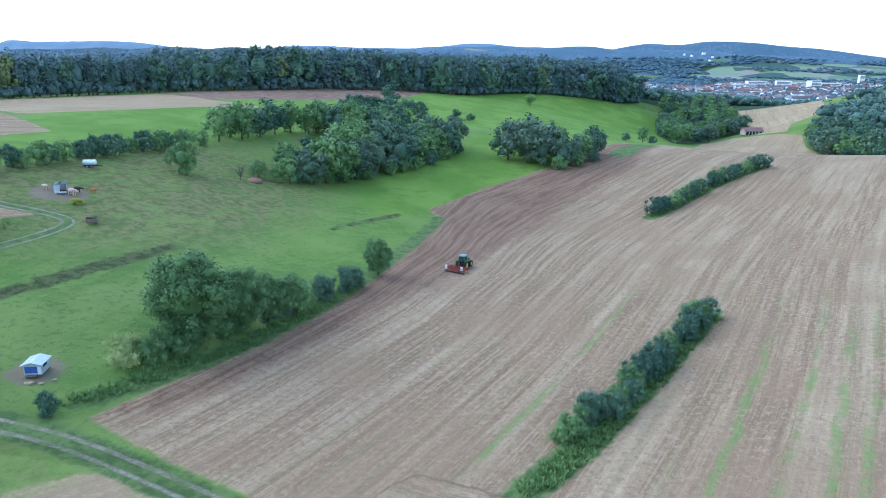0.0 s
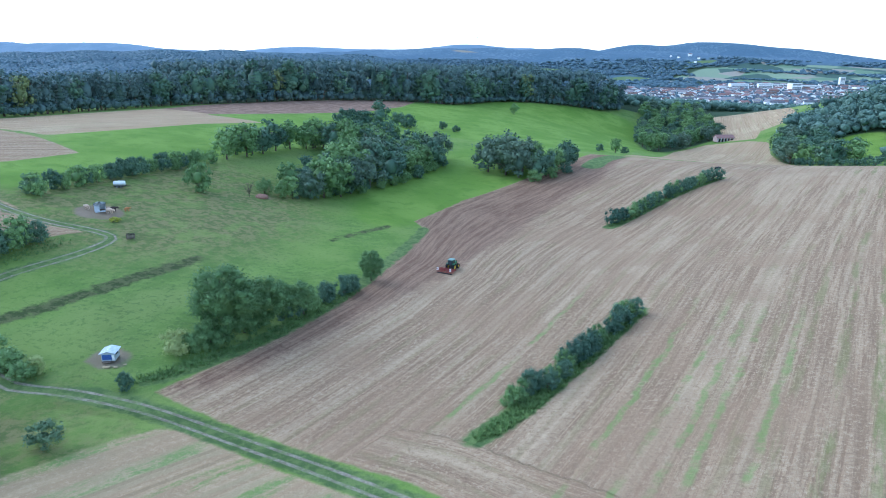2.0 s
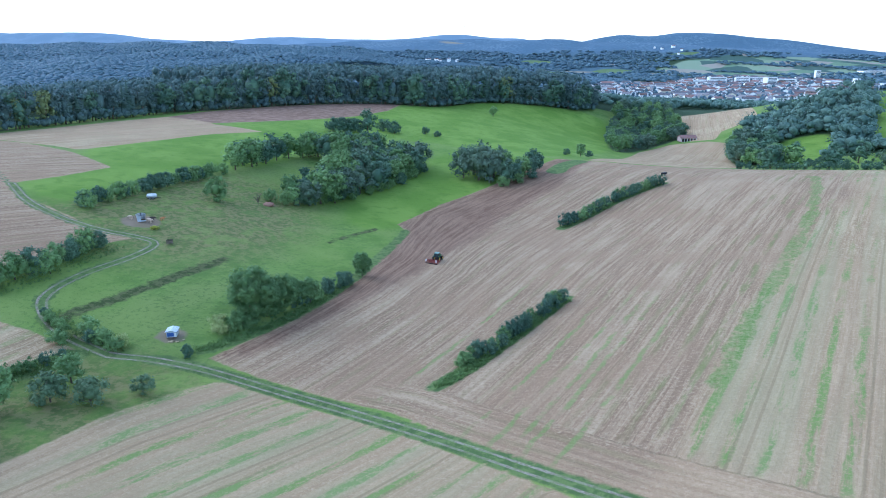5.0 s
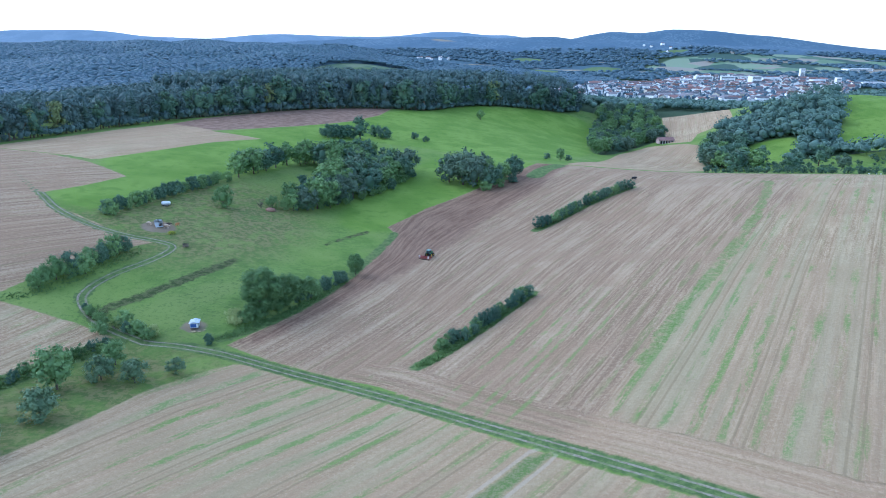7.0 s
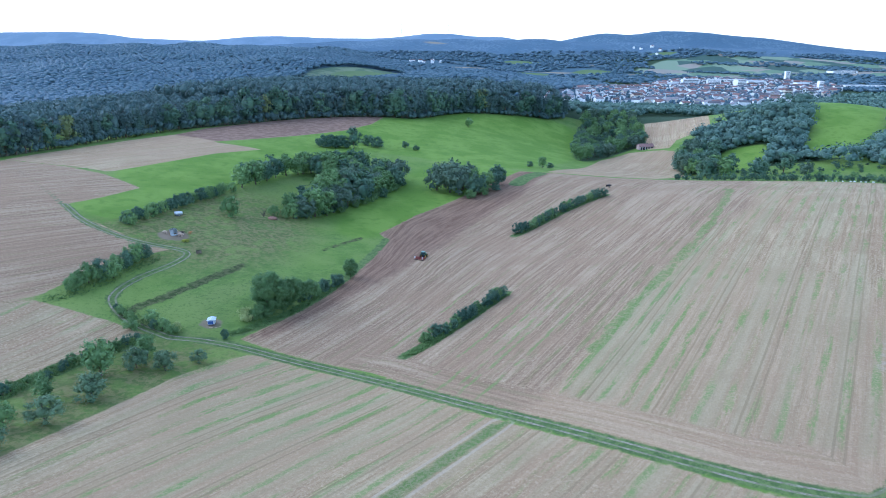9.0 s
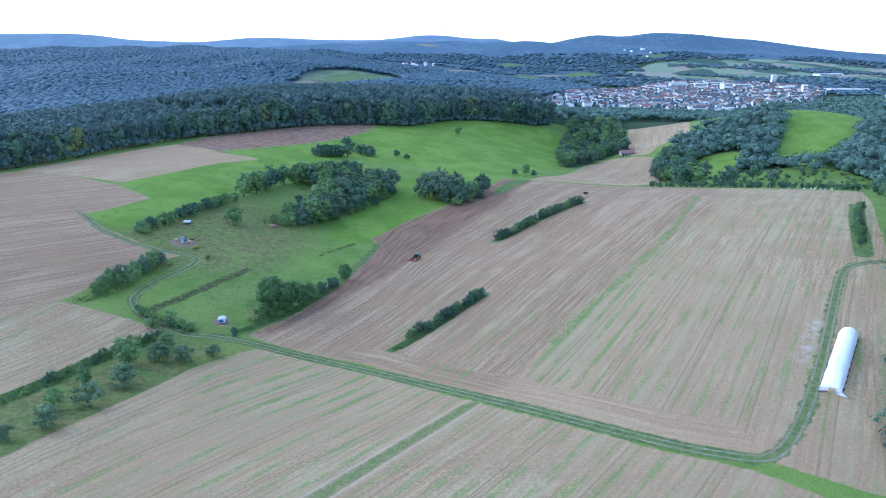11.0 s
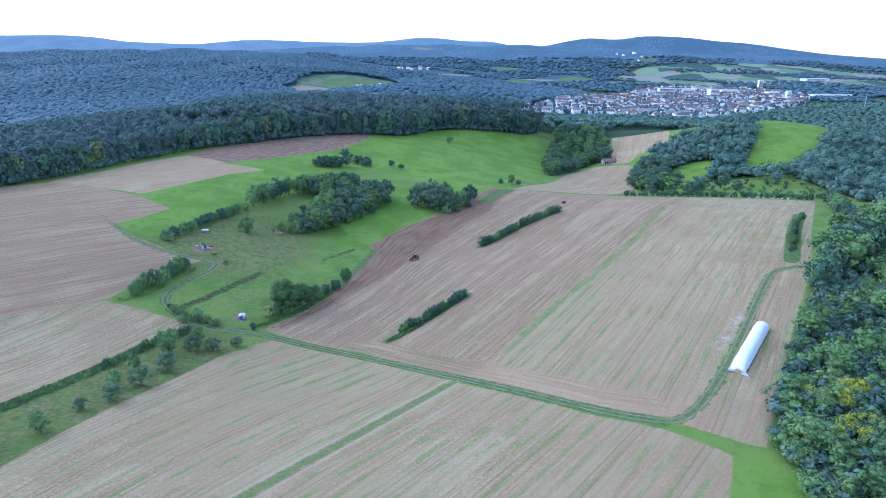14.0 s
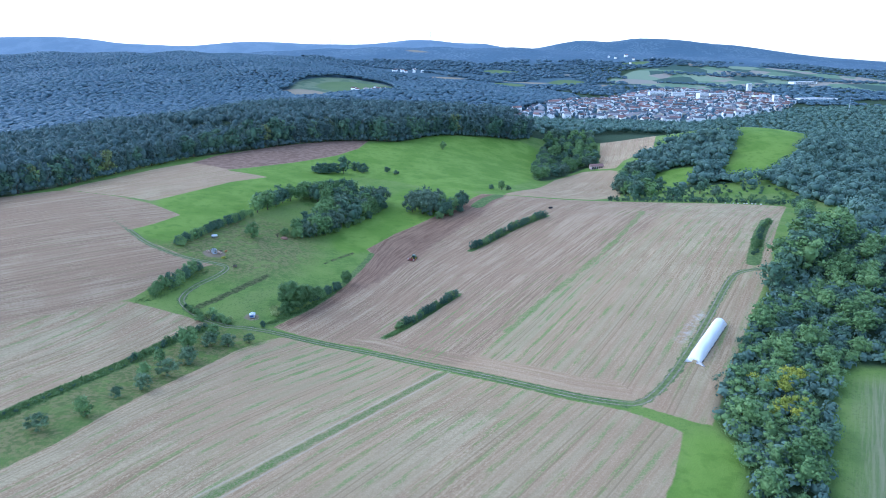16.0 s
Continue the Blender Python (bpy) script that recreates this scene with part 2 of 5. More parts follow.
def ground_material():
    m, n, l, b = material("fields_and_grass", 0.95, 0, 0.1)
    k = Net(m)
    at = k.place()
    fine, mid, wide, huge = k.noise(at, 1.6, 4), k.noise(at, 0.22, 4), k.noise(at, 0.045, 4), k.noise(at, 0.012, 3)
    tuft = k.noise(at, 0.6, 5, 0.7)
    ragged = k.math("MULTIPLY", k.math("SUBTRACT", k.noise(at, 0.35, 4, 0.7), 0.5), 4.0)
    lane = k.math("ADD", k.attr("headland"), k.math("MULTIPLY", ragged, 0.6))
    turned_in = k.step(lane, 12.6, 12.2)

    def either(a, c):
        return k.math("ADD", k.math("MULTIPLY", a, k.math("SUBTRACT", 1.0, turned_in)), k.math("MULTIPLY", c, turned_in))

    across, along = either(k.attr("across"), k.attr("lane")), either(k.attr("along"), k.attr("lane_along"))
    rows = k.xyz(across, k.math("MULTIPLY", along, 0.035))
    streak, band = k.noise(rows, 1.1, 5, 0.72), k.noise(rows, 0.2, 3, 0.6)
    thread = k.noise(k.xyz(across, k.math("MULTIPLY", along, 0.42)), 2.0, 4, 0.8)
    clods = k.noise(at, 1.5, 4, 0.8)
    waver = k.math("MULTIPLY", k.noise(k.xyz(across, k.math("MULTIPLY", along, 0.1)), 0.5, 3), 5.0)
    drill = k.math("SINE", k.math("ADD", k.math("MULTIPLY", across, 2.5), waver))
    swath = k.math("SINE", k.math("ADD", k.math("MULTIPLY", across, 1.35), k.math("MULTIPLY", waver, 0.6)))

    def edge(name, soft=0.5, shift=0.0, rag=1.0):
        d = k.math("ADD", k.attr(name), k.math("MULTIPLY", ragged, rag))
        return k.step(d, shift - soft, shift + soft)

    # pasture
    grass = k.mix(k.step(mid, 0.35, 0.65), (0.122, 0.196, 0.044), (0.183, 0.264, 0.063))
    grass = k.mix(k.step(wide, 0.42, 0.62), grass, (0.205, 0.262, 0.074))
    grass = k.mix(k.step(k.noise(at, 0.9, 4, 0.75), 0.51, 0.62, 0, 0.55), grass, (0.085, 0.140, 0.038))
    grass = k.mix(k.step(clods, 0.56, 0.66, 0, 0.45), grass, (0.245, 0.310, 0.105))
    bright = k.mix(k.step(wide, 0.38, 0.62), (0.144, 0.240, 0.036), (0.197, 0.296, 0.054))
    bright = k.mix(k.step(mid, 0.5, 0.66, 0, 0.5), bright, (0.112, 0.194, 0.028))
    grass = k.mix(k.step(huge, 0.42, 0.58, 0.0, 0.45), grass, bright)
    dry = k.mix(k.step(tuft, 0.42, 0.58), (0.220, 0.185, 0.085), (0.105, 0.125, 0.042))
    grass = k.mix(k.math("MULTIPLY", k.step(k.attr("dry"), -12, 10), k.step(mid, 0.36, 0.56, 0.3, 0.82)), grass, dry)
    grass = k.mix(k.step(k.attr("meadow"), 0, 14), grass, k.mix(k.step(streak, 0.44, 0.58), (0.170, 0.205, 0.090), (0.270, 0.255, 0.150)))
    green = k.mix(edge("bright", 4.0, 0, 2.0), grass, bright)
    # stubble
    straw = k.mix(k.step(streak, 0.41, 0.6), (0.306, 0.202, 0.111), (0.477, 0.341, 0.199))
    straw = k.mix(k.step(band, 0.46, 0.6, 0, 0.65), straw, (0.527, 0.391, 0.237))
    straw = k.mix(k.step(thread, 0.5, 0.64, 0, 0.5), straw, (0.586, 0.440, 0.270))
    straw = k.mix(k.step(wide, 0.46, 0.6, 0, 0.55), straw, (0.354, 0.227, 0.132))
    straw = k.mix(k.step(clods, 0.53, 0.6, 0, 0.38), straw, (0.245, 0.161, 0.093))
    straw = k.mix(k.step(clods, 0.46, 0.39, 0, 0.45), straw, (0.634, 0.482, 0.300))
    straw = k.mix(k.step(huge, 0.46, 0.58, 0, 0.5), straw, (0.417, 0.282, 0.165))
    straw = k.mix(k.step(drill, 0.1, 0.9, 0, 0.2), straw, (0.297, 0.204, 0.113))
    weeds = k.math("MULTIPLY", k.step(swath, 0.1, 0.95), k.step(k.noise(k.xyz(across, k.math("MULTIPLY", along, 0.16)), 0.36, 4, 0.75), 0.43, 0.58))
    weeds = k.math("MULTIPLY", weeds, k.step(k.noise(at, 0.03, 4, 0.6), 0.38, 0.54, 0.12, 1.0))
    weeds = k.math("MULTIPLY", weeds, k.attr("weedy"))
    straw = k.mix(k.math("MULTIPLY", weeds, k.step(clods, 0.4, 0.55, 0.35, 0.85)), straw, (0.190, 0.258, 0.072))
    tram = k.math("ABSOLUTE", k.math("SUBTRACT", k.math("PINGPONG", k.math("ADD", across, k.math("MULTIPLY", ragged, 0.06)), 7.5), 0.9))
    straw = k.mix(k.math("MULTIPLY", k.attr("weedy"), k.step(band, 0.42, 0.6, 0.06, 0.22), True), straw, (0.25, 0.27, 0.13))
    straw = k.mix(k.step(tram, 0.34, 0.12, 0, 0.5), straw, (0.247, 0.182, 0.097))
    soil = k.mix(k.step(streak, 0.41, 0.6), (0.249, 0.159, 0.094), (0.386, 0.267, 0.160))
    soil = k.mix(k.step(band, 0.48, 0.62, 0, 0.65), soil, (0.450, 0.328, 0.201))
    soil = k.mix(k.step(band, 0.46, 0.36, 0, 0.45), soil, (0.261, 0.172, 0.104))
    soil = k.mix(k.step(thread, 0.5, 0.64, 0, 0.45), soil, (0.508, 0.382, 0.238))
    soil = k.mix(k.step(clods, 0.53, 0.62, 0, 0.42), soil, (0.179, 0.111, 0.068))
    soil = k.mix(k.step(clods, 0.46, 0.37, 0, 0.35), soil, (0.557, 0.431, 0.275))
    soil = k.mix(k.step(wide, 0.45, 0.6, 0, 0.5), soil, (0.320, 0.208, 0.123))
    soil = k.mix(k.step(drill, 0.1, 0.9, 0, 0.2), soil, (0.199, 0.134, 0.078))
    soil = k.mix(k.math("MULTIPLY", weeds, 0.8), soil, (0.180, 0.190, 0.063))
    straw = k.mix(k.math("MULTIPLY", edge("worked", 3.0, 0, 2), 0.85), straw, soil)
    turned = k.mix(k.step(streak, 0.41, 0.6), (0.175, 0.101, 0.064), (0.293, 0.183, 0.115))
    turned = k.mix(k.step(thread, 0.53, 0.64, 0, 0.5), turned, (0.327, 0.220, 0.141))
    turned = k.mix(k.step(clods, 0.53, 0.61, 0, 0.6), turned, (0.122, 0.072, 0.047))
    straw = k.mix(k.math("MULTIPLY", edge("ploughed", 2.5, 0, 1.5), 0.85), straw, turned)
    reddish = k.mix(k.step(mid, 0.38, 0.62), (0.213, 0.132, 0.088), (0.300, 0.196, 0.136))
    straw = k.mix(edge("red", 2.0), straw, reddish)
    colour = k.mix(edge("stubble", 0.35, 0, 0.35), green, straw)
    # green lines, verges and tracks
    verge = k.mix(k.step(tuft, 0.42, 0.58), (0.150, 0.205, 0.066), (0.090, 0.140, 0.045))
    line = k.step(k.math("ADD", k.attr("line"), k.math("MULTIPLY", ragged, 0.6)), 2.0, 0.8)
    spread = k.math("ADD", k.attr("stripe"), k.math("MULTIPLY", k.noise(k.xyz(across, k.math("MULTIPLY", along, 0.25)), 0.25, 4, 0.7), -7.5))
    stripe = k.math("MULTIPLY", k.step(spread, -1.4, -2.8), k.step(tuft, 0.36, 0.56, 0.25, 0.85))
    colour = k.mix(stripe, colour, k.mix(k.step(clods, 0.42, 0.58), (0.225, 0.255, 0.095), (0.135, 0.215, 0.05)))
    wander = k.math("MULTIPLY", k.math("SUBTRACT", k.noise(at, 0.16, 3), 0.5), 2.4)
    for where in WEED_ROWS:
        off_row = k.math("ABSOLUTE", k.math("SUBTRACT", k.math("ADD", k.attr("across"), wander), where))
        dash = k.math("MULTIPLY", k.step(off_row, 0.75, 0.2), k.step(k.noise(k.xyz(where, k.math("MULTIPLY", k.attr("along"), 0.07)), 1.0, 4, 0.7), 0.4, 0.54))
        dash = k.math("MULTIPLY", k.math("MULTIPLY", dash, k.attr("row_weeds")), k.step(tuft, 0.34, 0.54, 0.3, 0.9))
        colour = k.mix(dash, colour, (0.190, 0.262, 0.076))
    pale_line = k.step(k.math("ABSOLUTE", k.math("SUBTRACT", k.attr("line"), 2.1)), 0.5, 0.2)
    colour = k.mix(k.math("MULTIPLY", pale_line, 0.4), colour, (0.5, 0.42, 0.31))
    colour = k.mix(k.math("MULTIPLY", line, 0.88), colour, k.mix(k.step(clods, 0.42, 0.58), (0.21, 0.22, 0.1), (0.12, 0.19, 0.05)))
    strip = k.step(k.math("ADD", k.attr("strip"), k.math("MULTIPLY", ragged, 0.5)), -0.4, 0.4)
    colour = k.mix(strip, colour, verge)
    off = k.math("ABSOLUTE", k.attr("track"))
    beside = k.step(k.math("ADD", off, k.math("MULTIPLY", ragged, 0.9)), 1.9, 1.2)
    colour = k.mix(k.math("MULTIPLY", beside, 0.9), colour, verge)
    rut = k.math("ABSOLUTE", k.math("SUBTRACT", off, 0.85))
    rut = k.step(k.math("ADD", rut, k.math("MULTIPLY", ragged, 0.1)), 0.4, 0.12)
    rut = k.math("MULTIPLY", rut, k.step(k.noise(at, 0.3, 4, 0.7), 0.35, 0.6, 0.35, 0.95))
    colour = k.mix(rut, colour, k.mix(k.step(clods, 0.4, 0.6), (0.23, 0.192, 0.14), (0.35, 0.30, 0.23)))
    bank = k.step(k.math("ADD", k.attr("bank"), ragged), 2.2, 1.0)
    colour = k.mix(k.math("MULTIPLY", bank, 0.9), colour, k.mix(k.step(tuft, 0.42, 0.58), (0.045, 0.06, 0.022), (0.11, 0.115, 0.05)))
    bare = k.step(k.math("ADD", k.attr("bare"), k.math("MULTIPLY", ragged, 0.5)), -0.6, 0.6)
    colour = k.mix(k.math("MULTIPLY", bare, 0.85), colour, k.mix(mid, (0.2, 0.14, 0.1), (0.3, 0.23, 0.17)))
    litter = k.math("MULTIPLY", k.step(k.attr("litter"), -1.5, 2.0), k.step(k.noise(at, 0.5, 5, 0.75), 0.45, 0.62))
    colour = k.mix(k.math("MULTIPLY", litter, 0.5), colour, (0.6, 0.56, 0.52))
    # far crowns drawn in colour: lighter middles, shade painted into the gaps
    crown_cells = n.new("ShaderNodeTexVoronoi")
    crown_cells.inputs["Scale"].default_value = 0.075
    l.new(at, crown_cells.inputs["Vector"])
    crowns = k.step(k.math("ADD", crown_cells.outputs["Distance"], k.math("MULTIPLY", k.noise(at, 0.2, 3), 0.3)), 0.85, 0.4)
    # distance: woodland floor, far fields, and hills with blue haze in their colour
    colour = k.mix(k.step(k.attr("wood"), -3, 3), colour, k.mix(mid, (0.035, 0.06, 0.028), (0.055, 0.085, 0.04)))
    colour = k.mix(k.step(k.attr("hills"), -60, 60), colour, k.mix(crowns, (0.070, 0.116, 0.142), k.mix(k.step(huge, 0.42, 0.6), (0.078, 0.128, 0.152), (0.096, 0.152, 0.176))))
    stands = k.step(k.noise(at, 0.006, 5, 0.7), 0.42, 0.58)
    # stronger blue haze painted on the horizon hills
    colour = k.mix(k.step(k.attr("horizon_haze"), -150, 150), colour, k.mix(crowns, (0.088, 0.142, 0.190), k.mix(stands, (0.098, 0.158, 0.212), (0.150, 0.215, 0.262))))
    # farthest ridge paled once more by painted haze
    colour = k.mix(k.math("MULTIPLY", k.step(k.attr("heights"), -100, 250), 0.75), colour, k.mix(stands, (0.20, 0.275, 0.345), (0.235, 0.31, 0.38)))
    cells = n.new("ShaderNodeTexVoronoi")
    cells.inputs["Scale"].default_value = 0.0105
    l.new(at, cells.inputs["Vector"])
    split = n.new("ShaderNodeSeparateColor")
    l.new(cells.outputs["Color"], split.inputs[0])
    # quilt of far fields, greens paled for haze
    quilt = k.mix(k.step(split.outputs[0], 0.45, 0.5), (0.16, 0.235, 0.14), (0.23, 0.29, 0.185))
    quilt = k.mix(k.step(split.outputs[1], 0.6, 0.63), quilt, (0.3, 0.27, 0.215))
    quilt = k.mix(k.step(split.outputs[2], 0.66, 0.7), quilt, (0.07, 0.115, 0.09))
    colour = k.mix(k.step(k.attr("quilt"), -8, 8), colour, quilt)
    colour = k.mix(k.step(k.attr("clearing"), -8, 8), colour, k.mix(k.step(k.noise(at, 0.02, 3), 0.45, 0.55), (0.115, 0.165, 0.095), (0.175, 0.215, 0.125)))
    colour = k.mix(k.step(k.attr("far_green"), -8, 8), colour, k.mix(huge, (0.1, 0.16, 0.06), (0.16, 0.21, 0.09)))
    colour = k.mix(k.step(k.attr("far_tan"), -8, 8), colour, k.mix(huge, (0.24, 0.2, 0.14), (0.34, 0.29, 0.2)))
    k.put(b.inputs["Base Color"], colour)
    rough_ground = k.math("ADD", k.math("MULTIPLY", fine, 0.35), k.math("ADD", k.math("MULTIPLY", tuft, 0.5), k.math("ADD", k.math("MULTIPLY", streak, 0.5), k.math("MULTIPLY", clods, 0.5))))
    k.bump(rough_ground, 0.9, 0.4, b)
    return m


def leaf_material(name, dark, light, tip):
    m, n, l, b = material(name, 0.65, 0, 0.25)
    k = Net(m)
    island = n.new("ShaderNodeNewGeometry").outputs["Random Per Island"]
    tree = n.new("ShaderNodeObjectInfo").outputs["Random"]
    colour = k.mix(k.math("ADD", k.math("MULTIPLY", island, 0.55), 0.2), dark, light)
    colour = k.mix(k.step(tree, 0.45, 1.0, 0.0, 0.7), colour, k.mix(0.5, tip, light))
    colour = k.mix(k.step(tree, 0.45, 0.0, 0.0, 0.7), colour, dark)
    spot = n.new("ShaderNodeNewGeometry").outputs["Position"]
    colour = k.mix(k.step(k.noise(spot, 0.12, 3, 0.6), 0.42, 0.6, 0, 0.75), colour, light)
    colour = k.mix(k.step(k.noise(spot, 0.05, 3, 0.6), 0.45, 0.58, 0, 0.7), colour, dark)
    colour = k.mix(k.step(k.noise(spot, 0.014, 4, 0.6), 0.42, 0.6, 0, 0.5), colour, tip)
    k.put(b.inputs["Base Color"], colour)
    b.inputs["Subsurface Weight"].default_value = 0.0
    return m


def plain(name, a, c, scale=2.0, roughness=0.6, metallic=0.0, bump=0.0):
    m, n, l, b = material(name, roughness, metallic)
    k = Net(m)
    at = k.place()
    spots = k.mix(k.step(k.noise(at, scale, 5, 0.65), 0.35, 0.68), a, c)
    k.put(b.inputs["Base Color"], k.mix(k.step(k.noise(at, scale * 6, 3), 0.5, 0.8, 0, 0.35), spots, a))
    if bump:
        k.bump(k.noise(at, scale * 3, 4), bump, 0.05, b)
    return m


GROUND = ground_material()
LEAF = {
    "dark": leaf_material("dark_leaves", (0.050, 0.103, 0.068), (0.130, 0.212, 0.119), (0.090, 0.158, 0.095)),
    "mid": leaf_material("green_leaves", (0.078, 0.15, 0.05), (0.215, 0.33, 0.115), (0.155, 0.25, 0.088)),
    "grey": leaf_material("willow_leaves", (0.056, 0.098, 0.064), (0.138, 0.198, 0.122), (0.098, 0.150, 0.092)),
    "yellow": leaf_material("yellowing_leaves", (0.23, 0.29, 0.08), (0.46, 0.5, 0.2), (0.35, 0.4, 0.15)),
    "conifer": leaf_material("spruce_needles", (0.034, 0.068, 0.054), (0.078, 0.128, 0.093), (0.060, 0.105, 0.080)),
    # slope and valley woods: greens lightened and blued to hold haze
    "far": leaf_material("hazed_wood_canopy", (0.057, 0.108, 0.090), (0.145, 0.225, 0.166), (0.102, 0.166, 0.125)),
    # forest crowns: teal tint is distance haze set into the leaf colour
    "forest": leaf_material("hazed_forest_leaves", (0.056, 0.098, 0.097), (0.118, 0.176, 0.154), (0.085, 0.135, 0.121)),
    # far crowns and town trees: aerial haze mixed into the greens as blue
    "hill": leaf_material("hazed_hill_canopy", (0.074, 0.124, 0.158), (0.100, 0.158, 0.191), (0.078, 0.134, 0.151)),
    "flower": leaf_material("goldenrod_flowers", (0.22, 0.27, 0.04), (0.52, 0.5, 0.07), (0.36, 0.4, 0.06)),
    "olive": leaf_material("olive_leaves", (0.11, 0.15, 0.055), (0.24, 0.28, 0.115), (0.18, 0.22, 0.09)),
    "orchard": leaf_material("fruit_tree_leaves", (0.078, 0.135, 0.066), (0.185, 0.265, 0.135), (0.130, 0.200, 0.098)),
    "grass": leaf_material("long_grass", (0.09, 0.16, 0.045), (0.18, 0.28, 0.08), (0.14, 0.22, 0.06)),
}
BARK = plain("bark", (0.09, 0.07, 0.05), (0.16, 0.13, 0.1), 4, 0.9, 0, 0.6)

# ---- ground ----


def graded(low, high, near_low, near_high, step, grow, most=80):
    mid = list(np.arange(near_low, near_high + step / 2, step))
    s, up = step, mid[-1]
    while up < high:
        s = min(s * grow, most)
        up += s
        mid.append(up)
    s, down = step, mid[0]
    while down > low:
        s = min(s * grow, most)
        down -= s
        mid.insert(0, down)
    return np.array(mid)


def build_ground():
    xs, ys = graded(-6000, 6000, -150, 260, 2.5, 1.05), graded(-2500, 6000, -130, 300, 2.5, 1.04)
    x, y = [a.ravel() for a in np.meshgrid(xs, ys)]
    z = land(x, y)
    nx, ny = len(xs), len(ys)
    i = (np.arange(ny - 1)[:, None] * nx + np.arange(nx - 1)[None]).ravel()
    faces = np.stack([i, i + 1, i + nx + 1, i + nx], 1)
    me = bpy.data.meshes.new("ground")
    me.vertices.add(len(x)), me.loops.add(faces.size), me.polygons.add(len(faces))
    me.vertices.foreach_set("co", np.stack([x, y, z], 1).ravel())
    me.loops.foreach_set("vertex_index", faces.ravel())
    me.polygons.foreach_set("loop_start", np.arange(0, faces.size, 4))
    me.polygons.foreach_set("use_smooth", np.ones(len(faces), bool))
    me.update()

    fields = {"main": area(x, y, MAIN, 0), "upper": area(x, y, LEFT_UPPER, 0), "lower": area(x, y, LEFT_LOWER, 0), "pale": area(x, y, PALE, 0),
              "fore": area(x, y, FORE, 0), "fs": area(x, y, FAR_STUBBLE, 0), "ft": area(x, y, FAR_STUBBLE_TOP, 0), "red": area(x, y, RED_PLOUGH, 0)}
    ways = {"main": (0.592, 0.806), "upper": (0.7, 0.714), "lower": (0.32, 0.947), "pale": (0.5, 0.866), "fore": (0.615, 0.788), "fs": (0.5, 0.866),
            "ft": (0.3, 0.954), "red": (0.45, 0.893)}
    worked = np.maximum(area(x, y, WORKED, 0), fields["upper"])
    across, along, best = 0 * x, 0 * x, np.full(x.shape, -1e9)
    for name, (cx, cy) in ways.items():
        near = fields[name] > best
        across, along = np.where(near, x * cy - y * cx, across), np.where(near, x * cx + y * cy, along)
        best = np.maximum(best, fields[name])
    # rows that bend along the pasture's edge, the orchard's edge and the headland
    for name, run, edge_u, edge_v, mid_u, fade in (("main", radians(57.5), (0, -7, -16, -30, -41, -43, -43, -46), (0, 46, 74, 100, 125, 150, 220, 243), -23, 40),
                                                   ("fore", radians(50.5), (38, 38, 36, 25, 9, 8), (-133, -104, -92, -65, -22, -9), 23, 35)):
        u, v = x * math.sin(run) - y * math.cos(run), x * math.cos(run) + y * math.sin(run)
        bound = np.interp(v, edge_v, edge_u)
        bent = u - (bound - mid_u) * np.exp(-np.clip(u - bound, 0, 400) / fade)
        mine = fields[name] >= best - 1e-6
        across, along = np.where(mine, bent, across), np.where(mine, v, along)
    lane = line_distance(x, y, np.array(TRACK[2:7], float))
    beside_lane = (fields["main"] > -2) & (lane < 13) & (x > 34)
    weedy = np.where((fields["fore"] > 0) | (fields["lower"] > 0), 1.0, 0.35)
    weedy = np.where((fields["main"] > 0) & (worked < 0), 1.0, weedy)
    beside = line_distance(x, y, np.array(GREEN_STRIPE, float))
    weedy = weedy + np.where(fields["fore"] > 0, 0.9 * np.exp(-((x - 22) / 24) ** 2 - ((y + 36) / 24) ** 2), 0)
    weedy = weedy + np.where((fields["main"] > 0) & (worked < 0), 0.9 * np.exp(-beside / 16), 0)
    weedy = np.where(beside_lane, 0.1, weedy)
    weedy = np.where(worked > 0, 0.25 + 0.7 * np.clip(1.2 - beside / 18.0, 0, 1), weedy)
    trails = [chaikin(p, False, 3) for p in (TRACK, PASTURE_TRACK)]
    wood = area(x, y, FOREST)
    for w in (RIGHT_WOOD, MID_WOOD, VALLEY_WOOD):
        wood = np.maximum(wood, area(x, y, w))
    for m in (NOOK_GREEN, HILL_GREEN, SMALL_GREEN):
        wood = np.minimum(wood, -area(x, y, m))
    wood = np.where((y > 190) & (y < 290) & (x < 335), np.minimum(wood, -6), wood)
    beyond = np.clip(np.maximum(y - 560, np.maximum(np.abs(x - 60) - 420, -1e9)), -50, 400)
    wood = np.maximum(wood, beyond)
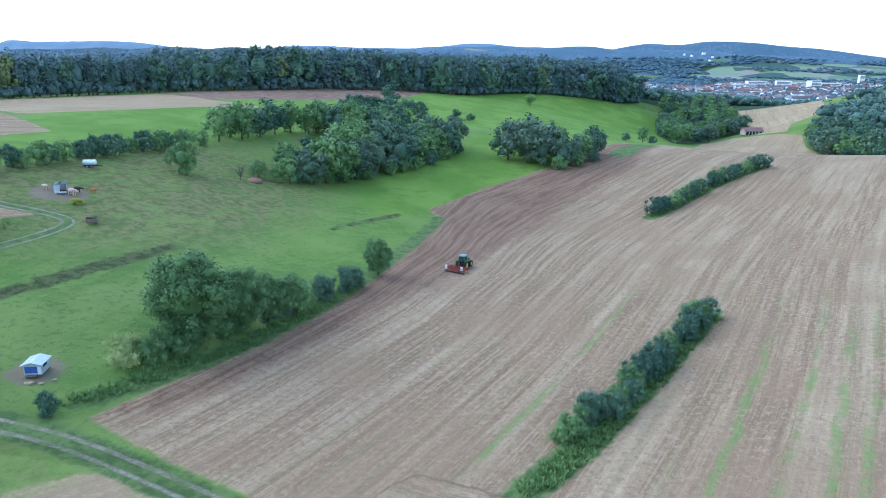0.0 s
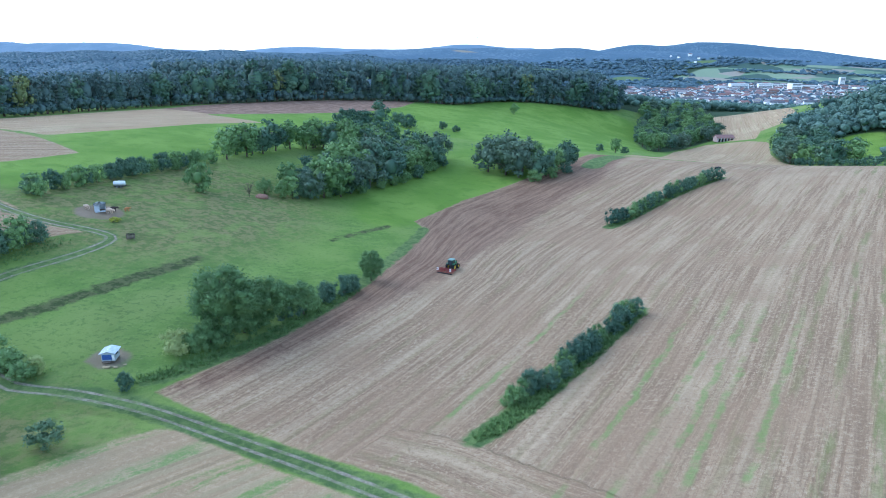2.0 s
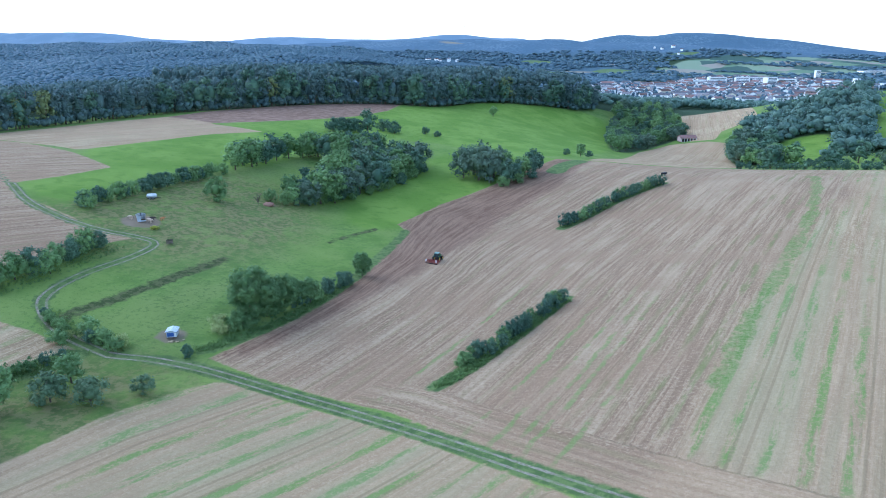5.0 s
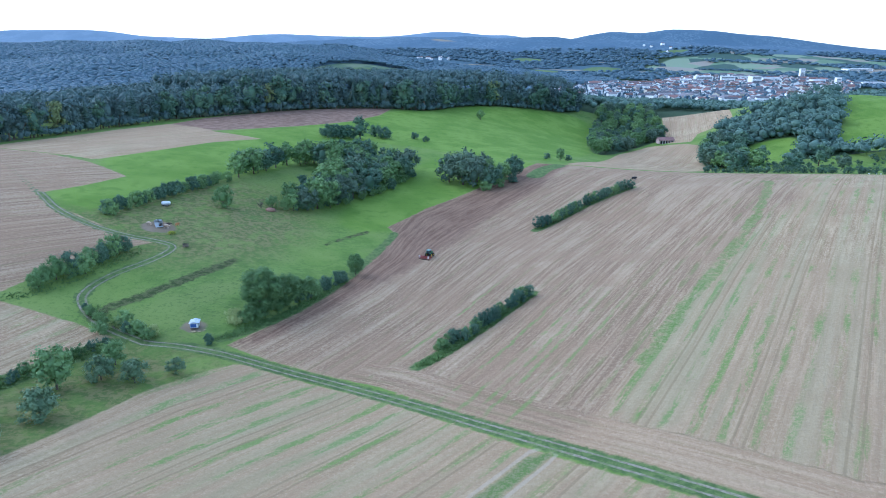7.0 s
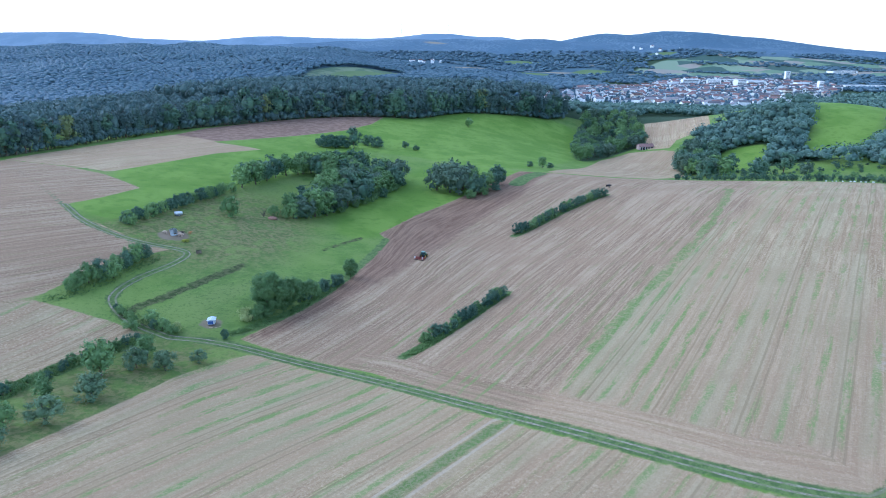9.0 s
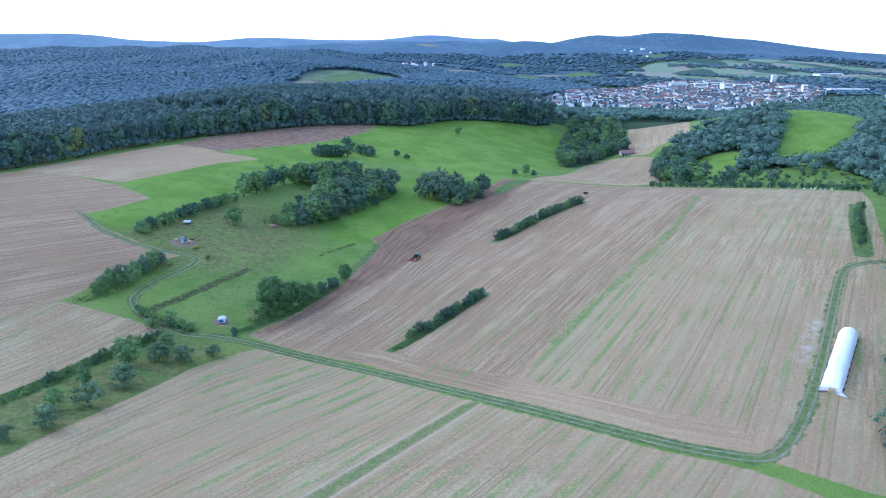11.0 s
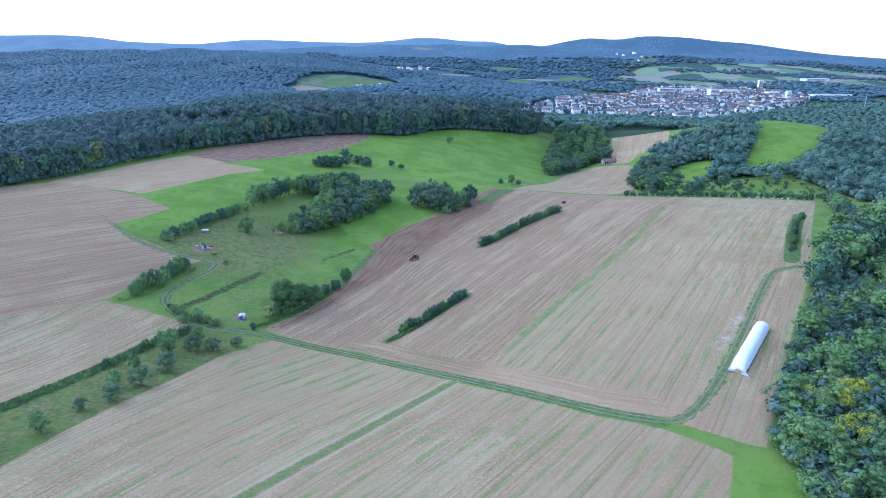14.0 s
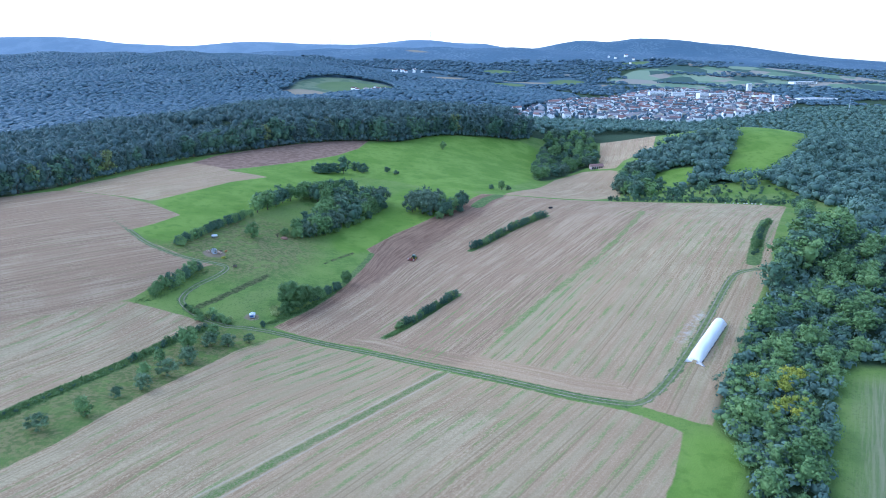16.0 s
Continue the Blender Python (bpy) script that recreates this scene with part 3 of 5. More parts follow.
    layers = {"stubble": best, "worked": worked, "ploughed": area(x, y, PLOUGHED, 0), "red": fields["red"], "across": across, "along": along, "weedy": weedy, "lane": lane,
              "headland": np.where(fields["main"] > -4, lane, 99) + 2 * np.clip(34 - x, 0, 60) + 3 * np.clip(x - 119, 0, 60),
              "lane_along": 0.83 * x - 0.56 * y,
              "bright": np.maximum.reduce([area(x, y, p, n) for p, n in ((BRIGHT, 1), (LOWER_GREEN, 2), (NOOK_GREEN, 2), (HILL_GREEN, 2), (CORNER_GREEN, 1), (SMALL_GREEN, 2))]),
              "line": line_distance(x, y, chaikin(FORE_LINE, False)), "row_weeds": np.where(fields["main"] > 1, np.clip((85 - along) / 40, 0, 0.8), 0), "stripe": line_distance(x, y, chaikin(GREEN_STRIPE, False)), "track": signed_distance(x, y, trails),
              "bank": np.minimum(line_distance(x, y, chaikin(BANK, False)), line_distance(x, y, chaikin(BANK_UPPER, False)) + 0.6),
              "dry": np.maximum(36 - np.hypot((x + 38) * 1.0, (y - 82) * 0.8), area(x, y, ORCHARD) + 4), "meadow": area(x, y, RIGHT_FIELD), "wood": wood,
              "bare": np.maximum.reduce([r - np.hypot(x - a, y - c) for a, c, r in ((-10.3, 6.6, 3.0), (-43, 60.5, 5.0), (-19.5, 103, 2.2))])}
    layers["strip"] = np.maximum.reduce([w - line_distance(x, y, chaikin(p, False)) for p, w in GRASS_STRIPS])
    # reach of the painted haze: hills, horizon, farthest ridge
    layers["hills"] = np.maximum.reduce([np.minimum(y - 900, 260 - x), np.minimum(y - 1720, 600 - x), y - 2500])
    layers["horizon_haze"] = y - 2600
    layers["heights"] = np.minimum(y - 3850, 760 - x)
    layers["clearing"] = area(x, y, CLEARING)
    layers["quilt"] = area(x, y, QUILT)
    layers["litter"] = 1.7 - line_distance(x, y, np.array([(146.0, -36.0), (161.0, -15.0)]))
    for kind in ("green", "tan"):
        layers["far_" + kind] = np.maximum.reduce([(1 - np.hypot((x - a) / rx, (y - c) / ry)) * min(rx, ry) for k, a, c, rx, ry in FAR_PATCHES if k == kind])
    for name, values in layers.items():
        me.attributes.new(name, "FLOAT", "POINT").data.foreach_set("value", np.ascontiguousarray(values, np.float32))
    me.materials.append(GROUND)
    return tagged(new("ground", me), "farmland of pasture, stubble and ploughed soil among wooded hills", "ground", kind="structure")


build_ground()

# ---- plants ----
rng = np.random.default_rng(7)


def mesh_of(name, verts, faces, mat, smooth=False):
    me = bpy.data.meshes.new(name)
    me.from_pydata([tuple(v) for v in verts], [], [tuple(f) for f in faces])
    me.materials.append(mat)
    if smooth:
        me.polygons.foreach_set("use_smooth", np.ones(len(me.polygons), bool))
    return me


def joined(name, pieces, mat, smooth=False):
    """One mesh of many triangle pieces (verts, tris)."""
    v = np.concatenate([p[0] for p in pieces])
    starts = np.cumsum([0] + [len(p[0]) for p in pieces[:-1]])
    f = np.concatenate([p[1] + s for p, s in zip(pieces, starts)])
    me = bpy.data.meshes.new(name)
    k = f.shape[1]
    me.vertices.add(len(v)), me.loops.add(f.size), me.polygons.add(len(f))
    me.vertices.foreach_set("co", v.astype(np.float32).ravel())
    me.loops.foreach_set("vertex_index", f.astype(np.int32).ravel())
    me.polygons.foreach_set("loop_start", np.arange(0, f.size, k, dtype=np.int32))
    if smooth:
        me.polygons.foreach_set("use_smooth", np.ones(len(f), bool))
    me.update()
    me.materials.append(mat)
    return me


def ico(level):
    bm = bmesh.new()
    bmesh.ops.create_icosphere(bm, subdivisions=level, radius=1)
    v = np.array([p.co for p in bm.verts])
    bm.verts.index_update()
    f = np.array([[p.index for p in q.verts] for q in bm.faces])
    bm.free()
    return v, f


ICO1, ICO2 = ico(1), ico(2)


def blob(base, centre, size, rough):
    v, f = base
    return v * (1 + rough * rng.uniform(-1, 1, (len(v), 1))) * size + centre, f


def leaf_quads(points, normals, size):
    """Leaf clusters as small bent cards: two triangles each, turned about the outward way."""
    n = len(points)
    normals = normals + rng.normal(0, 0.34, (n, 3)) + [0, 0, 0.15]
    normals /= np.linalg.norm(normals, axis=1, keepdims=True)
    side = np.cross(normals, rng.normal(0, 1, (n, 3)))
    side /= np.linalg.norm(side, axis=1, keepdims=True)
    up = np.cross(normals, side)
    s = size * rng.uniform(0.6, 1.3, (n, 1))
    bend = normals * s * rng.uniform(-0.35, 0.1, (n, 1))
    v = np.stack([points - side * s + bend, points - up * s * 0.7, points + side * s + bend, points + up * s * 0.7], 1).reshape(-1, 3)
    i = np.arange(n)[:, None] * 4
    return v, np.concatenate([i + [0, 1, 2], i + [0, 2, 3]]).reshape(-1, 3)


def limb(a, b, r0, r1, sides=6):
    a, b = np.array(a, float), np.array(b, float)
    d = (b - a) / np.linalg.norm(b - a)
    s = np.cross(d, [0.3, 0.9, 0.2])
    s /= np.linalg.norm(s)
    u = np.cross(d, s)
    ang = np.arange(sides) * 2 * np.pi / sides
    ring = np.cos(ang)[:, None] * s + np.sin(ang)[:, None] * u
    i, j = np.arange(sides), (np.arange(sides) + 1) % sides
    f = np.concatenate([np.stack([i, j, j + sides], 1), np.stack([i, j + sides, i + sides], 1)])
    return np.vstack([a + ring * r0, b + ring * r1]), f


def crown_pieces(clusters, leaves, leaf, core=0.5):
    """A crown of leafy clusters: each a rough core and cards of leaves round it."""
    out = []
    for c, r in clusters:
        out.append(blob(ICO1, c, r * np.array([core, core, core * 0.85]), 0.25))
        d = rng.normal(0, 1, (leaves, 3))
        d[:, 2] += 0.3
        d /= np.linalg.norm(d, axis=1, keepdims=True)
        out.append(leaf_quads(c + d * r * rng.uniform(0.5, 1.3, (leaves, 1)) * [1, 1, 0.9], d, leaf))
    return out


SHAPES = {"broad": (0.37, 0.03), "tall": (0.25, 0.05), "willow": (0.42, 0.03), "bush": (0.58, -0.05), "small": (0.46, 0.06)}


def tree_meshes(kind, seed, count=40, leaves=34, leaf=0.04):
    """A tree one metre high: trunk with limbs, and crown."""
    global rng
    rng = np.random.default_rng(seed)
    wide, low = SHAPES[kind]
    lobes = rng.normal(0, 1, (5, 3))
    lobes /= np.linalg.norm(lobes, axis=1, keepdims=True)
    swell = rng.uniform(-0.22, 0.2, 5)
    clusters = []
    for i in range(count):
        p = rng.normal(0, 1, 3)
        p /= np.linalg.norm(p)
        bulge = 1 + float(np.sum(swell * np.maximum(lobes @ p, 0) ** 3))
        q = p * bulge * (rng.uniform(0.72, 0.92) if i > count // 5 else rng.uniform(0.1, 0.6))
        full = 1 - 0.3 * max(p[2], 0) ** 2 if kind == "bush" else 1.0
        clusters.append((np.array([q[0] * wide * full, q[1] * wide * full, low + (1 - low) * (0.5 + 0.46 * q[2])]), rng.uniform(0.24, 0.44) * wide * (40 / count) ** 0.25 * (0.8 if kind == "bush" else 1)))
    core = low + (1 - low) * 0.48
    crown = [blob(ICO2, (0, 0, core), np.array([wide, wide, (1 - low) * 0.5]) * (0.36 if kind == "bush" else 0.48), 0.15)] + crown_pieces(clusters, leaves, leaf)
    trunk = [limb((0, 0, -0.03), (0.01, 0.01, low + 0.3), 0.028, 0.018), limb((0.01, 0.01, low + 0.3), (0, 0.02, 0.8), 0.018, 0.006)]
    for c, r in clusters[:9]:
        trunk.append(limb((0.01, 0.01, max(low, 0) + 0.1 + 0.2 * rng.random()), c, 0.012, 0.004, 5))
    return trunk, crown


def conifer_meshes(seed, layers=11, fronds=15):
    global rng
    rng = np.random.default_rng(seed)
    crown = []
    for i in range(layers):
        z, r = 0.14 + 0.8 * i / layers, 0.19 * (1 - i / layers) ** 0.8 + 0.015
        a = rng.uniform(0, 6.283, fronds)
        d = np.stack([np.cos(a), np.sin(a), -0.25 + 0 * a], 1)
        tip = d * r * rng.uniform(0.7, 1.2, (fronds, 1)) + [0, 0, z]
        side = np.stack([-np.sin(a), np.cos(a), 0 * a], 1) * r * 0.33
        v = np.stack([np.tile([0, 0, z + 0.05], (fronds, 1)), tip * [0.6, 0.6, 1] - side + [0, 0, 0.01], tip, tip * [0.6, 0.6, 1] + side + [0, 0, 0.01]], 1).reshape(-1, 3)
        k = np.arange(fronds)[:, None] * 4
        crown.append((v, np.concatenate([k + [0, 1, 2], k + [0, 2, 3]]).reshape(-1, 3)))
    crown.append(limb((0, 0, 0.15), (0, 0, 0.97), 0.1, 0.004, 7))
    return [limb((0, 0, -0.03), (0, 0, 0.9), 0.016, 0.003)], crown


KINDS = {}


def kind_of(key, leafmat, make, versions):
    KINDS[key] = []
    for s in range(versions):
        trunk, crown = make(s + 11 * len(KINDS))
        KINDS[key].append((joined("trunk", trunk, BARK), joined("crown", crown, LEAF[leafmat])))


kind_of("hedge_tree", "mid", lambda s: tree_meshes("broad", s, 110, 150, 0.0115), 3)
kind_of("near_bush", "mid", lambda s: tree_meshes("bush", s, 34, 150, 0.02), 3)
kind_of("near_dark_bush", "dark", lambda s: tree_meshes("bush", s, 34, 150, 0.02), 3)
kind_of("field_tree", "mid", lambda s: tree_meshes("broad", s, 36, 36, 0.034), 4)
kind_of("wood_tree", "dark", lambda s: tree_meshes("broad", s, 28, 26, 0.038), 4)
kind_of("light_tree", "mid", lambda s: tree_meshes("broad", s, 28, 26, 0.038), 3)
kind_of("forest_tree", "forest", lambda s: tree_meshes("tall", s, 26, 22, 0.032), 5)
kind_of("pale_tree", "olive", lambda s: tree_meshes("tall", s, 26, 22, 0.032), 2)
kind_of("spruce", "conifer", conifer_meshes, 3)
kind_of("willow", "grey", lambda s: tree_meshes("willow", s, 36, 34, 0.034), 3)
kind_of("bush", "mid", lambda s: tree_meshes("bush", s, 34, 56, 0.036), 4)
kind_of("dark_bush", "dark", lambda s: tree_meshes("bush", s, 34, 56, 0.036), 4)
kind_of("small_wood_bush", "mid", lambda s: tree_meshes("bush", s, 20, 50, 0.034), 4)
kind_of("small_dark_bush", "dark", lambda s: tree_meshes("bush", s, 20, 50, 0.034), 4)
kind_of("yellow_bush", "yellow", lambda s: tree_meshes("bush", s, 40, 130, 0.02), 2)
kind_of("orchard_tree", "orchard", lambda s: tree_meshes("bush", s, 30, 50, 0.04), 3)
kind_of("goldenrod", "flower", lambda s: tree_meshes("bush", s, 22, 30, 0.06), 2)
place_rng = random.Random(5)


def plant(key, name, x, y, height, width=1.0, label="", category="tree", group=""):
    trunk, crown = place_rng.choice(KINDS[key])
    ob = new(name)
    turn = Euler((0, 0, place_rng.uniform(0, 6.28)))
    ob.matrix_basis = Matrix.LocRotScale((x, y, ground_z(x, y) - 0.04 * height * (category == "bush")), turn, (height * width, height * width, height))
    for part_name, data in (("trunk", trunk), ("crown", crown)):
        p = new(part_name, data)
        p.parent = ob
    return tagged(ob, label, category, group)


def scatter(points, gap, count_limit=9999, seed=3, margin=0.0, avoid=()):
    """Places in an area, no two nearer than gap."""
    r = np.random.default_rng(seed)
    poly = chaikin(points)
    low, high = poly.min(0), poly.max(0)
    tries = int((high - low).prod() / gap ** 2 * 4)
    p = r.uniform(low, high, (tries, 2))
    p = p[area(p[:, 0], p[:, 1], points) > margin]
    for a in avoid:
        p = p[area(p[:, 0], p[:, 1], a) < 0]
    cells, kept = {}, []
    for q in p:
        c = (int(q[0] // gap), int(q[1] // gap))
        if all(np.hypot(*(q - o)) >= gap for i in (-1, 0, 1) for j in (-1, 0, 1) for o in cells.get((c[0] + i, c[1] + j), ())):
            cells.setdefault(c, []).append(q)
            kept.append(q)
            if len(kept) >= count_limit:
                break
    return kept


def along_line(points, gap, wide, seed=1):
    r = random.Random(seed)
    line = chaikin(points, False)
    out, left = [], 0.0
    for a, b in zip(line[:-1], line[1:]):
        d = float(np.hypot(*(b - a)))
        while left < d:
            p = a + (b - a) * left / d
            out.append((p[0] + r.uniform(-wide, wide), p[1] + r.uniform(-wide, wide)))
            left += gap * r.uniform(0.75, 1.25)
        left -= d
    return out


def free_of(points, holes, patches=True):
    """Drops places that lie on far fields or in the given areas."""
    p = np.array(points)
    keep = np.ones(len(p), bool)
    if patches:
        for _, a, c, rx, ry in FAR_PATCHES:
            keep &= np.hypot((p[:, 0] - a) / rx, (p[:, 1] - c) / ry) > 1
    for h in holes:
        keep &= area(p[:, 0], p[:, 1], h) < 0
    return [tuple(q) for q in p[keep]]


# hedges in and beside the ploughed field
for line, gap, tall, group in (([(49.5, 0.5), (59, 13), (72.5, 33)], 1.9, 3.6, "near field hedge"), ([(84, 113), (108, 144), (131, 166)], 2.4, 4.6, "far field hedge")):
    for x, y in along_line(line, gap, 0.9):
        key = place_rng.choice(["near_dark_bush", "near_dark_bush", "near_bush"] if "near" in group else ["small_dark_bush", "small_dark_bush", "small_wood_bush"])
        plant(key, "hedge_bush", x, y, tall * place_rng.uniform(0.75, 1.15), 0.85, "dense green hedge bush on a grass strip in the field", "bush", group)
for key, x, y, h, w in (("hedge_tree", 2.5, 18.5, 13.0, 1.1), ("hedge_tree", 7.2, 24.0, 9.5, 0.95), ("hedge_tree", 5.0, 20.5, 9.0, 1.0), ("hedge_tree", 9.6, 27.5, 7.5, 1.0),
                        ("hedge_tree", 12.4, 30.0, 6.6, 1.1), ("hedge_tree", 21.3, 50.5, 7.2, 0.95)):
    plant(key, "hedgerow_tree", x, y, h, w, "full green broadleaf tree in the hedgerow beside the ploughed field", "tree", "field edge hedgerow")
for x, y in along_line([(3.5, 14.5), (9, 25), (15, 35), (19, 43)], 2.6, 0.8, 4):
    plant(place_rng.choice(["near_bush", "near_dark_bush"]), "hedgerow_bush", x - 0.5, y + 1, place_rng.uniform(2.6, 4.6), 0.8, "green bush in the hedgerow beside the ploughed field", "bush", "field edge hedgerow")
for x, y, h in ((0.6, 12.8, 4.6), (1.9, 14.2, 5.2), (-0.4, 12.0, 3.6)):
    plant("near_bush", "hedgerow_bush", x, y, h, 0.8, "green bush in the hedgerow beside the ploughed field", "bush", "field edge hedgerow")
plant("yellow_bush", "yellowing_bush", -1.8, 10.4, 5.0, 0.85, "yellowing bush at the end of the hedgerow", "bush", "field edge hedgerow")
plant("dark_bush", "small_bush", -3.9, -0.6, 2.8, 0.75, "small dark bush beside the grass track", "bush")
plant("bush", "round_tree", -34.2, 93, 9.0, 0.72, "single round green tree in the rough pasture", "tree")
plant("field_tree", "single_tree", 66, 430, 9.0, 1.0, "single dark tree on the bright green meadow", "tree")
for x, y in along_line([(-60, 62), (-57, 80), (-52, 100), (-45, 128)], 3.2, 1.6, 6):
    plant(place_rng.choice(["bush", "dark_bush"]), "hedge_bush", x, y, place_rng.uniform(4.2, 6.5), 0.8, "thick hedge bush above the rough pasture", "bush", "pasture hedge")
for i, (x, y) in enumerate(scatter([(-18, 103), (-6, 111), (8, 137), (20, 163), (31, 189), (22, 200), (5, 190), (-5, 165), (-13, 130)], 5.6, 80, 51)):
    plant(place_rng.choice(["field_tree", "wood_tree", "light_tree", "willow"]), "copse_tree", x, y, place_rng.uniform(9.5, 14) * (0.75 if y < 112 else 1), 1.05, "leafy tree in the copse across the pasture", "tree", "pasture copse")
for x, y in along_line([(-45, 137), (-38, 153), (-29, 170), (-17, 187), (0, 204)], 4.6, 2.2, 52):
    plant(place_rng.choice(["field_tree", "wood_tree"]), "copse_tree", x, y, place_rng.uniform(9.5, 12.5), 1.1, "leafy tree in the row above the pasture", "tree", "pasture copse")
for x, y in scatter([(-6, 165), (8, 188), (4, 206), (-18, 192), (-16, 172)], 5.5, 30, 57):
    plant(place_rng.choice(["field_tree", "wood_tree"]), "copse_tree", x, y, place_rng.uniform(11, 15), 1.0, "tall leafy tree in the middle of the copse", "tree", "pasture copse")
for x, y in along_line([(-20, 106), (-6, 114), (6, 134), (18, 160), (29, 186)], 5, 1.5, 9):
    plant(place_rng.choice(["bush", "dark_bush"]), "copse_bush", x, y, place_rng.uniform(3, 6), 0.8, "bush at the edge of the copse", "bush", "pasture copse")
for key, x, y, h in (("willow", 46, 181, 15), ("willow", 53, 178, 17), ("willow", 52, 190, 16), ("willow", 60, 184, 15), ("willow", 58, 175, 12), ("wood_tree", 65, 174, 10), ("wood_tree", 69, 179, 10.5), ("field_tree", 73, 184, 11),
                     ("wood_tree", 77, 190, 11.5), ("field_tree", 66, 188, 12), ("wood_tree", 80, 197, 11), ("willow", 62, 195, 13), ("bush", 64, 170, 5), ("bush", 71, 176, 5), ("dark_bush", 78, 184, 5)):
    plant(key, "willow_tree" if key == "willow" else "clump_bush" if "bush" in key else "clump_tree", x, y, h, 1.0, "spreading grey-green growth in the clump beside the ploughed field", "bush" if "bush" in key else "tree", "willow clump")
for key, x, y, h in (("wood_tree", -12, 268, 14), ("dark_bush", -22, 262, 9), ("dark_bush", -30, 256, 8.5), ("dark_bush", -18, 266, 9), ("dark_bush", -26, 259, 9), ("dark_bush", -5, 285, 8), ("dark_bush", 2, 280, 8), ("dark_bush", 20, 292, 5),
                     ("dark_bush", 28, 286, 4), ("field_tree", 172, 424, 10), ("field_tree", 112, 262, 8), ("dark_bush", 104, 262, 4), ("dark_bush", 118, 268, 4)):
    plant(key, "meadow_tree" if "tree" in key else "meadow_bush", x, y, h, 1.0, "dark green growth standing on the bright meadow", "tree" if "tree" in key else "bush", "meadow growth")

# orchard strip beside the track
for key, x, y, h in (("field_tree", -29.5, -79.6, 5.4), ("orchard_tree", -36.8, -88.7, 4.4), ("orchard_tree", -26.8, -67.7, 3.0), ("orchard_tree", -22.6, -61.5, 4.8), ("light_tree", -26.1, -53.1, 5.4),
                     ("orchard_tree", -20.3, -50.0, 5.2), ("orchard_tree", -18.3, -37.8, 5.4), ("field_tree", -26.8, -40.0, 4.8), ("field_tree", -22.6, -26.8, 8.4), ("orchard_tree", -17.2, -21.4, 4.8), ("orchard_tree", -10.7, -21.0, 4.6),
                     ("orchard_tree", -5.0, -15.5, 3.2), ("field_tree", -17.9, -14.7, 5.2)):
    plant(key, "orchard_tree", x, y, h * 1.1, 1.0, "small fruit tree in the grassy orchard strip", "tree", "orchard strip")
for x, y in along_line([(-36, 6), (-27, 0), (-16, 0)], 2.4, 0.7, 8):
    plant(place_rng.choice(["bush", "yellow_bush", "dark_bush"]), "track_bush", x, y, place_rng.uniform(1.6, 3.0), 0.8, "low bush beside the grass track", "bush", "track bushes")
for x, y in along_line([(-51, 12), (-46, 24), (-42, 40)], 2.6, 1.5, 12):
    plant(place_rng.choice(["dark_bush", "bush"]), "thicket_bush", x, y, place_rng.uniform(4.6, 7.0), 0.85, "dark thicket bush beside the pasture track", "bush", "track thicket")
for x, y in along_line([(205, 40), (222, 72), (240, 100)], 3.0, 1.0, 13):
    plant(place_rng.choice(["dark_bush", "bush"]), "hedge_bush", x, y, place_rng.uniform(2.0, 4.0), 0.8, "hedge bush on the strip beside the farm track", "bush", "track hedge")

for x, y in along_line([(-24, -8), (-31, -22), (-36, -42)], 2.2, 0.8, 19):
    plant(place_rng.choice(["small_dark_bush", "small_wood_bush"]), "orchard_hedge_bush", x, y, place_rng.uniform(1.6, 3.4), 0.8, "dark bush of the hedge beside the orchard strip", "bush", "orchard hedge")
for x, y in along_line([(-36, -42), (-43, -66), (-51, -86), (-60, -104)], 2.2, 0.6, 20):
    plant(place_rng.choice(["small_dark_bush", "small_wood_bush"]), "orchard_hedge_bush", x, y, place_rng.uniform(0.6, 1.1), 1.2, "low bush of the hedge beside the orchard strip", "bush", "orchard hedge")
for key, x, y, h in (("bush", -20.5, -0.5, 3.6), ("light_tree", -24.0, 1.5, 4.6), ("bush", -27.5, -3.0, 3.4), ("bush", -17.5, -1.8, 2.8)):
    plant(key, "track_bush" if key == "bush" else "track_tree", x, y, h, 1.1, "leafy growth where the track bends into the pasture", "bush" if key == "bush" else "tree", "track bushes")
# woods on the slope
deep_spots = []
near_wood = scatter(RIGHT_WOOD, 4.9, 900, 5, 0.3)
near_wood.sort(key=lambda p: p[0] * 0.75 - p[1] * 0.1)
for x, y in near_wood:
    low_part = y < 0.9 * x - 178
    if x > 262 and not low_part:
        deep_spots.append((x, y))
        continue
    key = place_rng.choice(["small_wood_bush", "light_tree", "small_dark_bush", "small_wood_bush"] if low_part else ["wood_tree", "light_tree", "forest_tree", "willow", "wood_tree"])
    if low_part and abs(y + 72) < 11 and abs(x - 162) < 9:
        key = "small_wood_bush"
    plant(key, "wood_bush" if "bush" in key else "slope_wood_tree", x, y, place_rng.uniform(3.8, 6.2) if "bush" in key else place_rng.uniform(6.5, 9.5) if low_part else place_rng.uniform(8, 17), 1.2,
          "leafy tree of the wood beside the stubble field" if "tree" in key or key == "willow" else "leafy bush of the wood beside the stubble field", "bush" if "bush" in key else "tree", "slope wood")
for x, y in ((157, -65), (159, -67), (165, -64), (167, -62), (169, -61), (168, -65), (165, -67), (163, -69), (155, -81), (157, -79), (159, -78), (162, -77), (165, -78), (161, -82), (149, -80), (171, -63)):
    plant("goldenrod", "goldenrod", x, y, 4.4, 0.9, "tall yellow goldenrod in flower at the wood", "bush", "goldenrod patch")
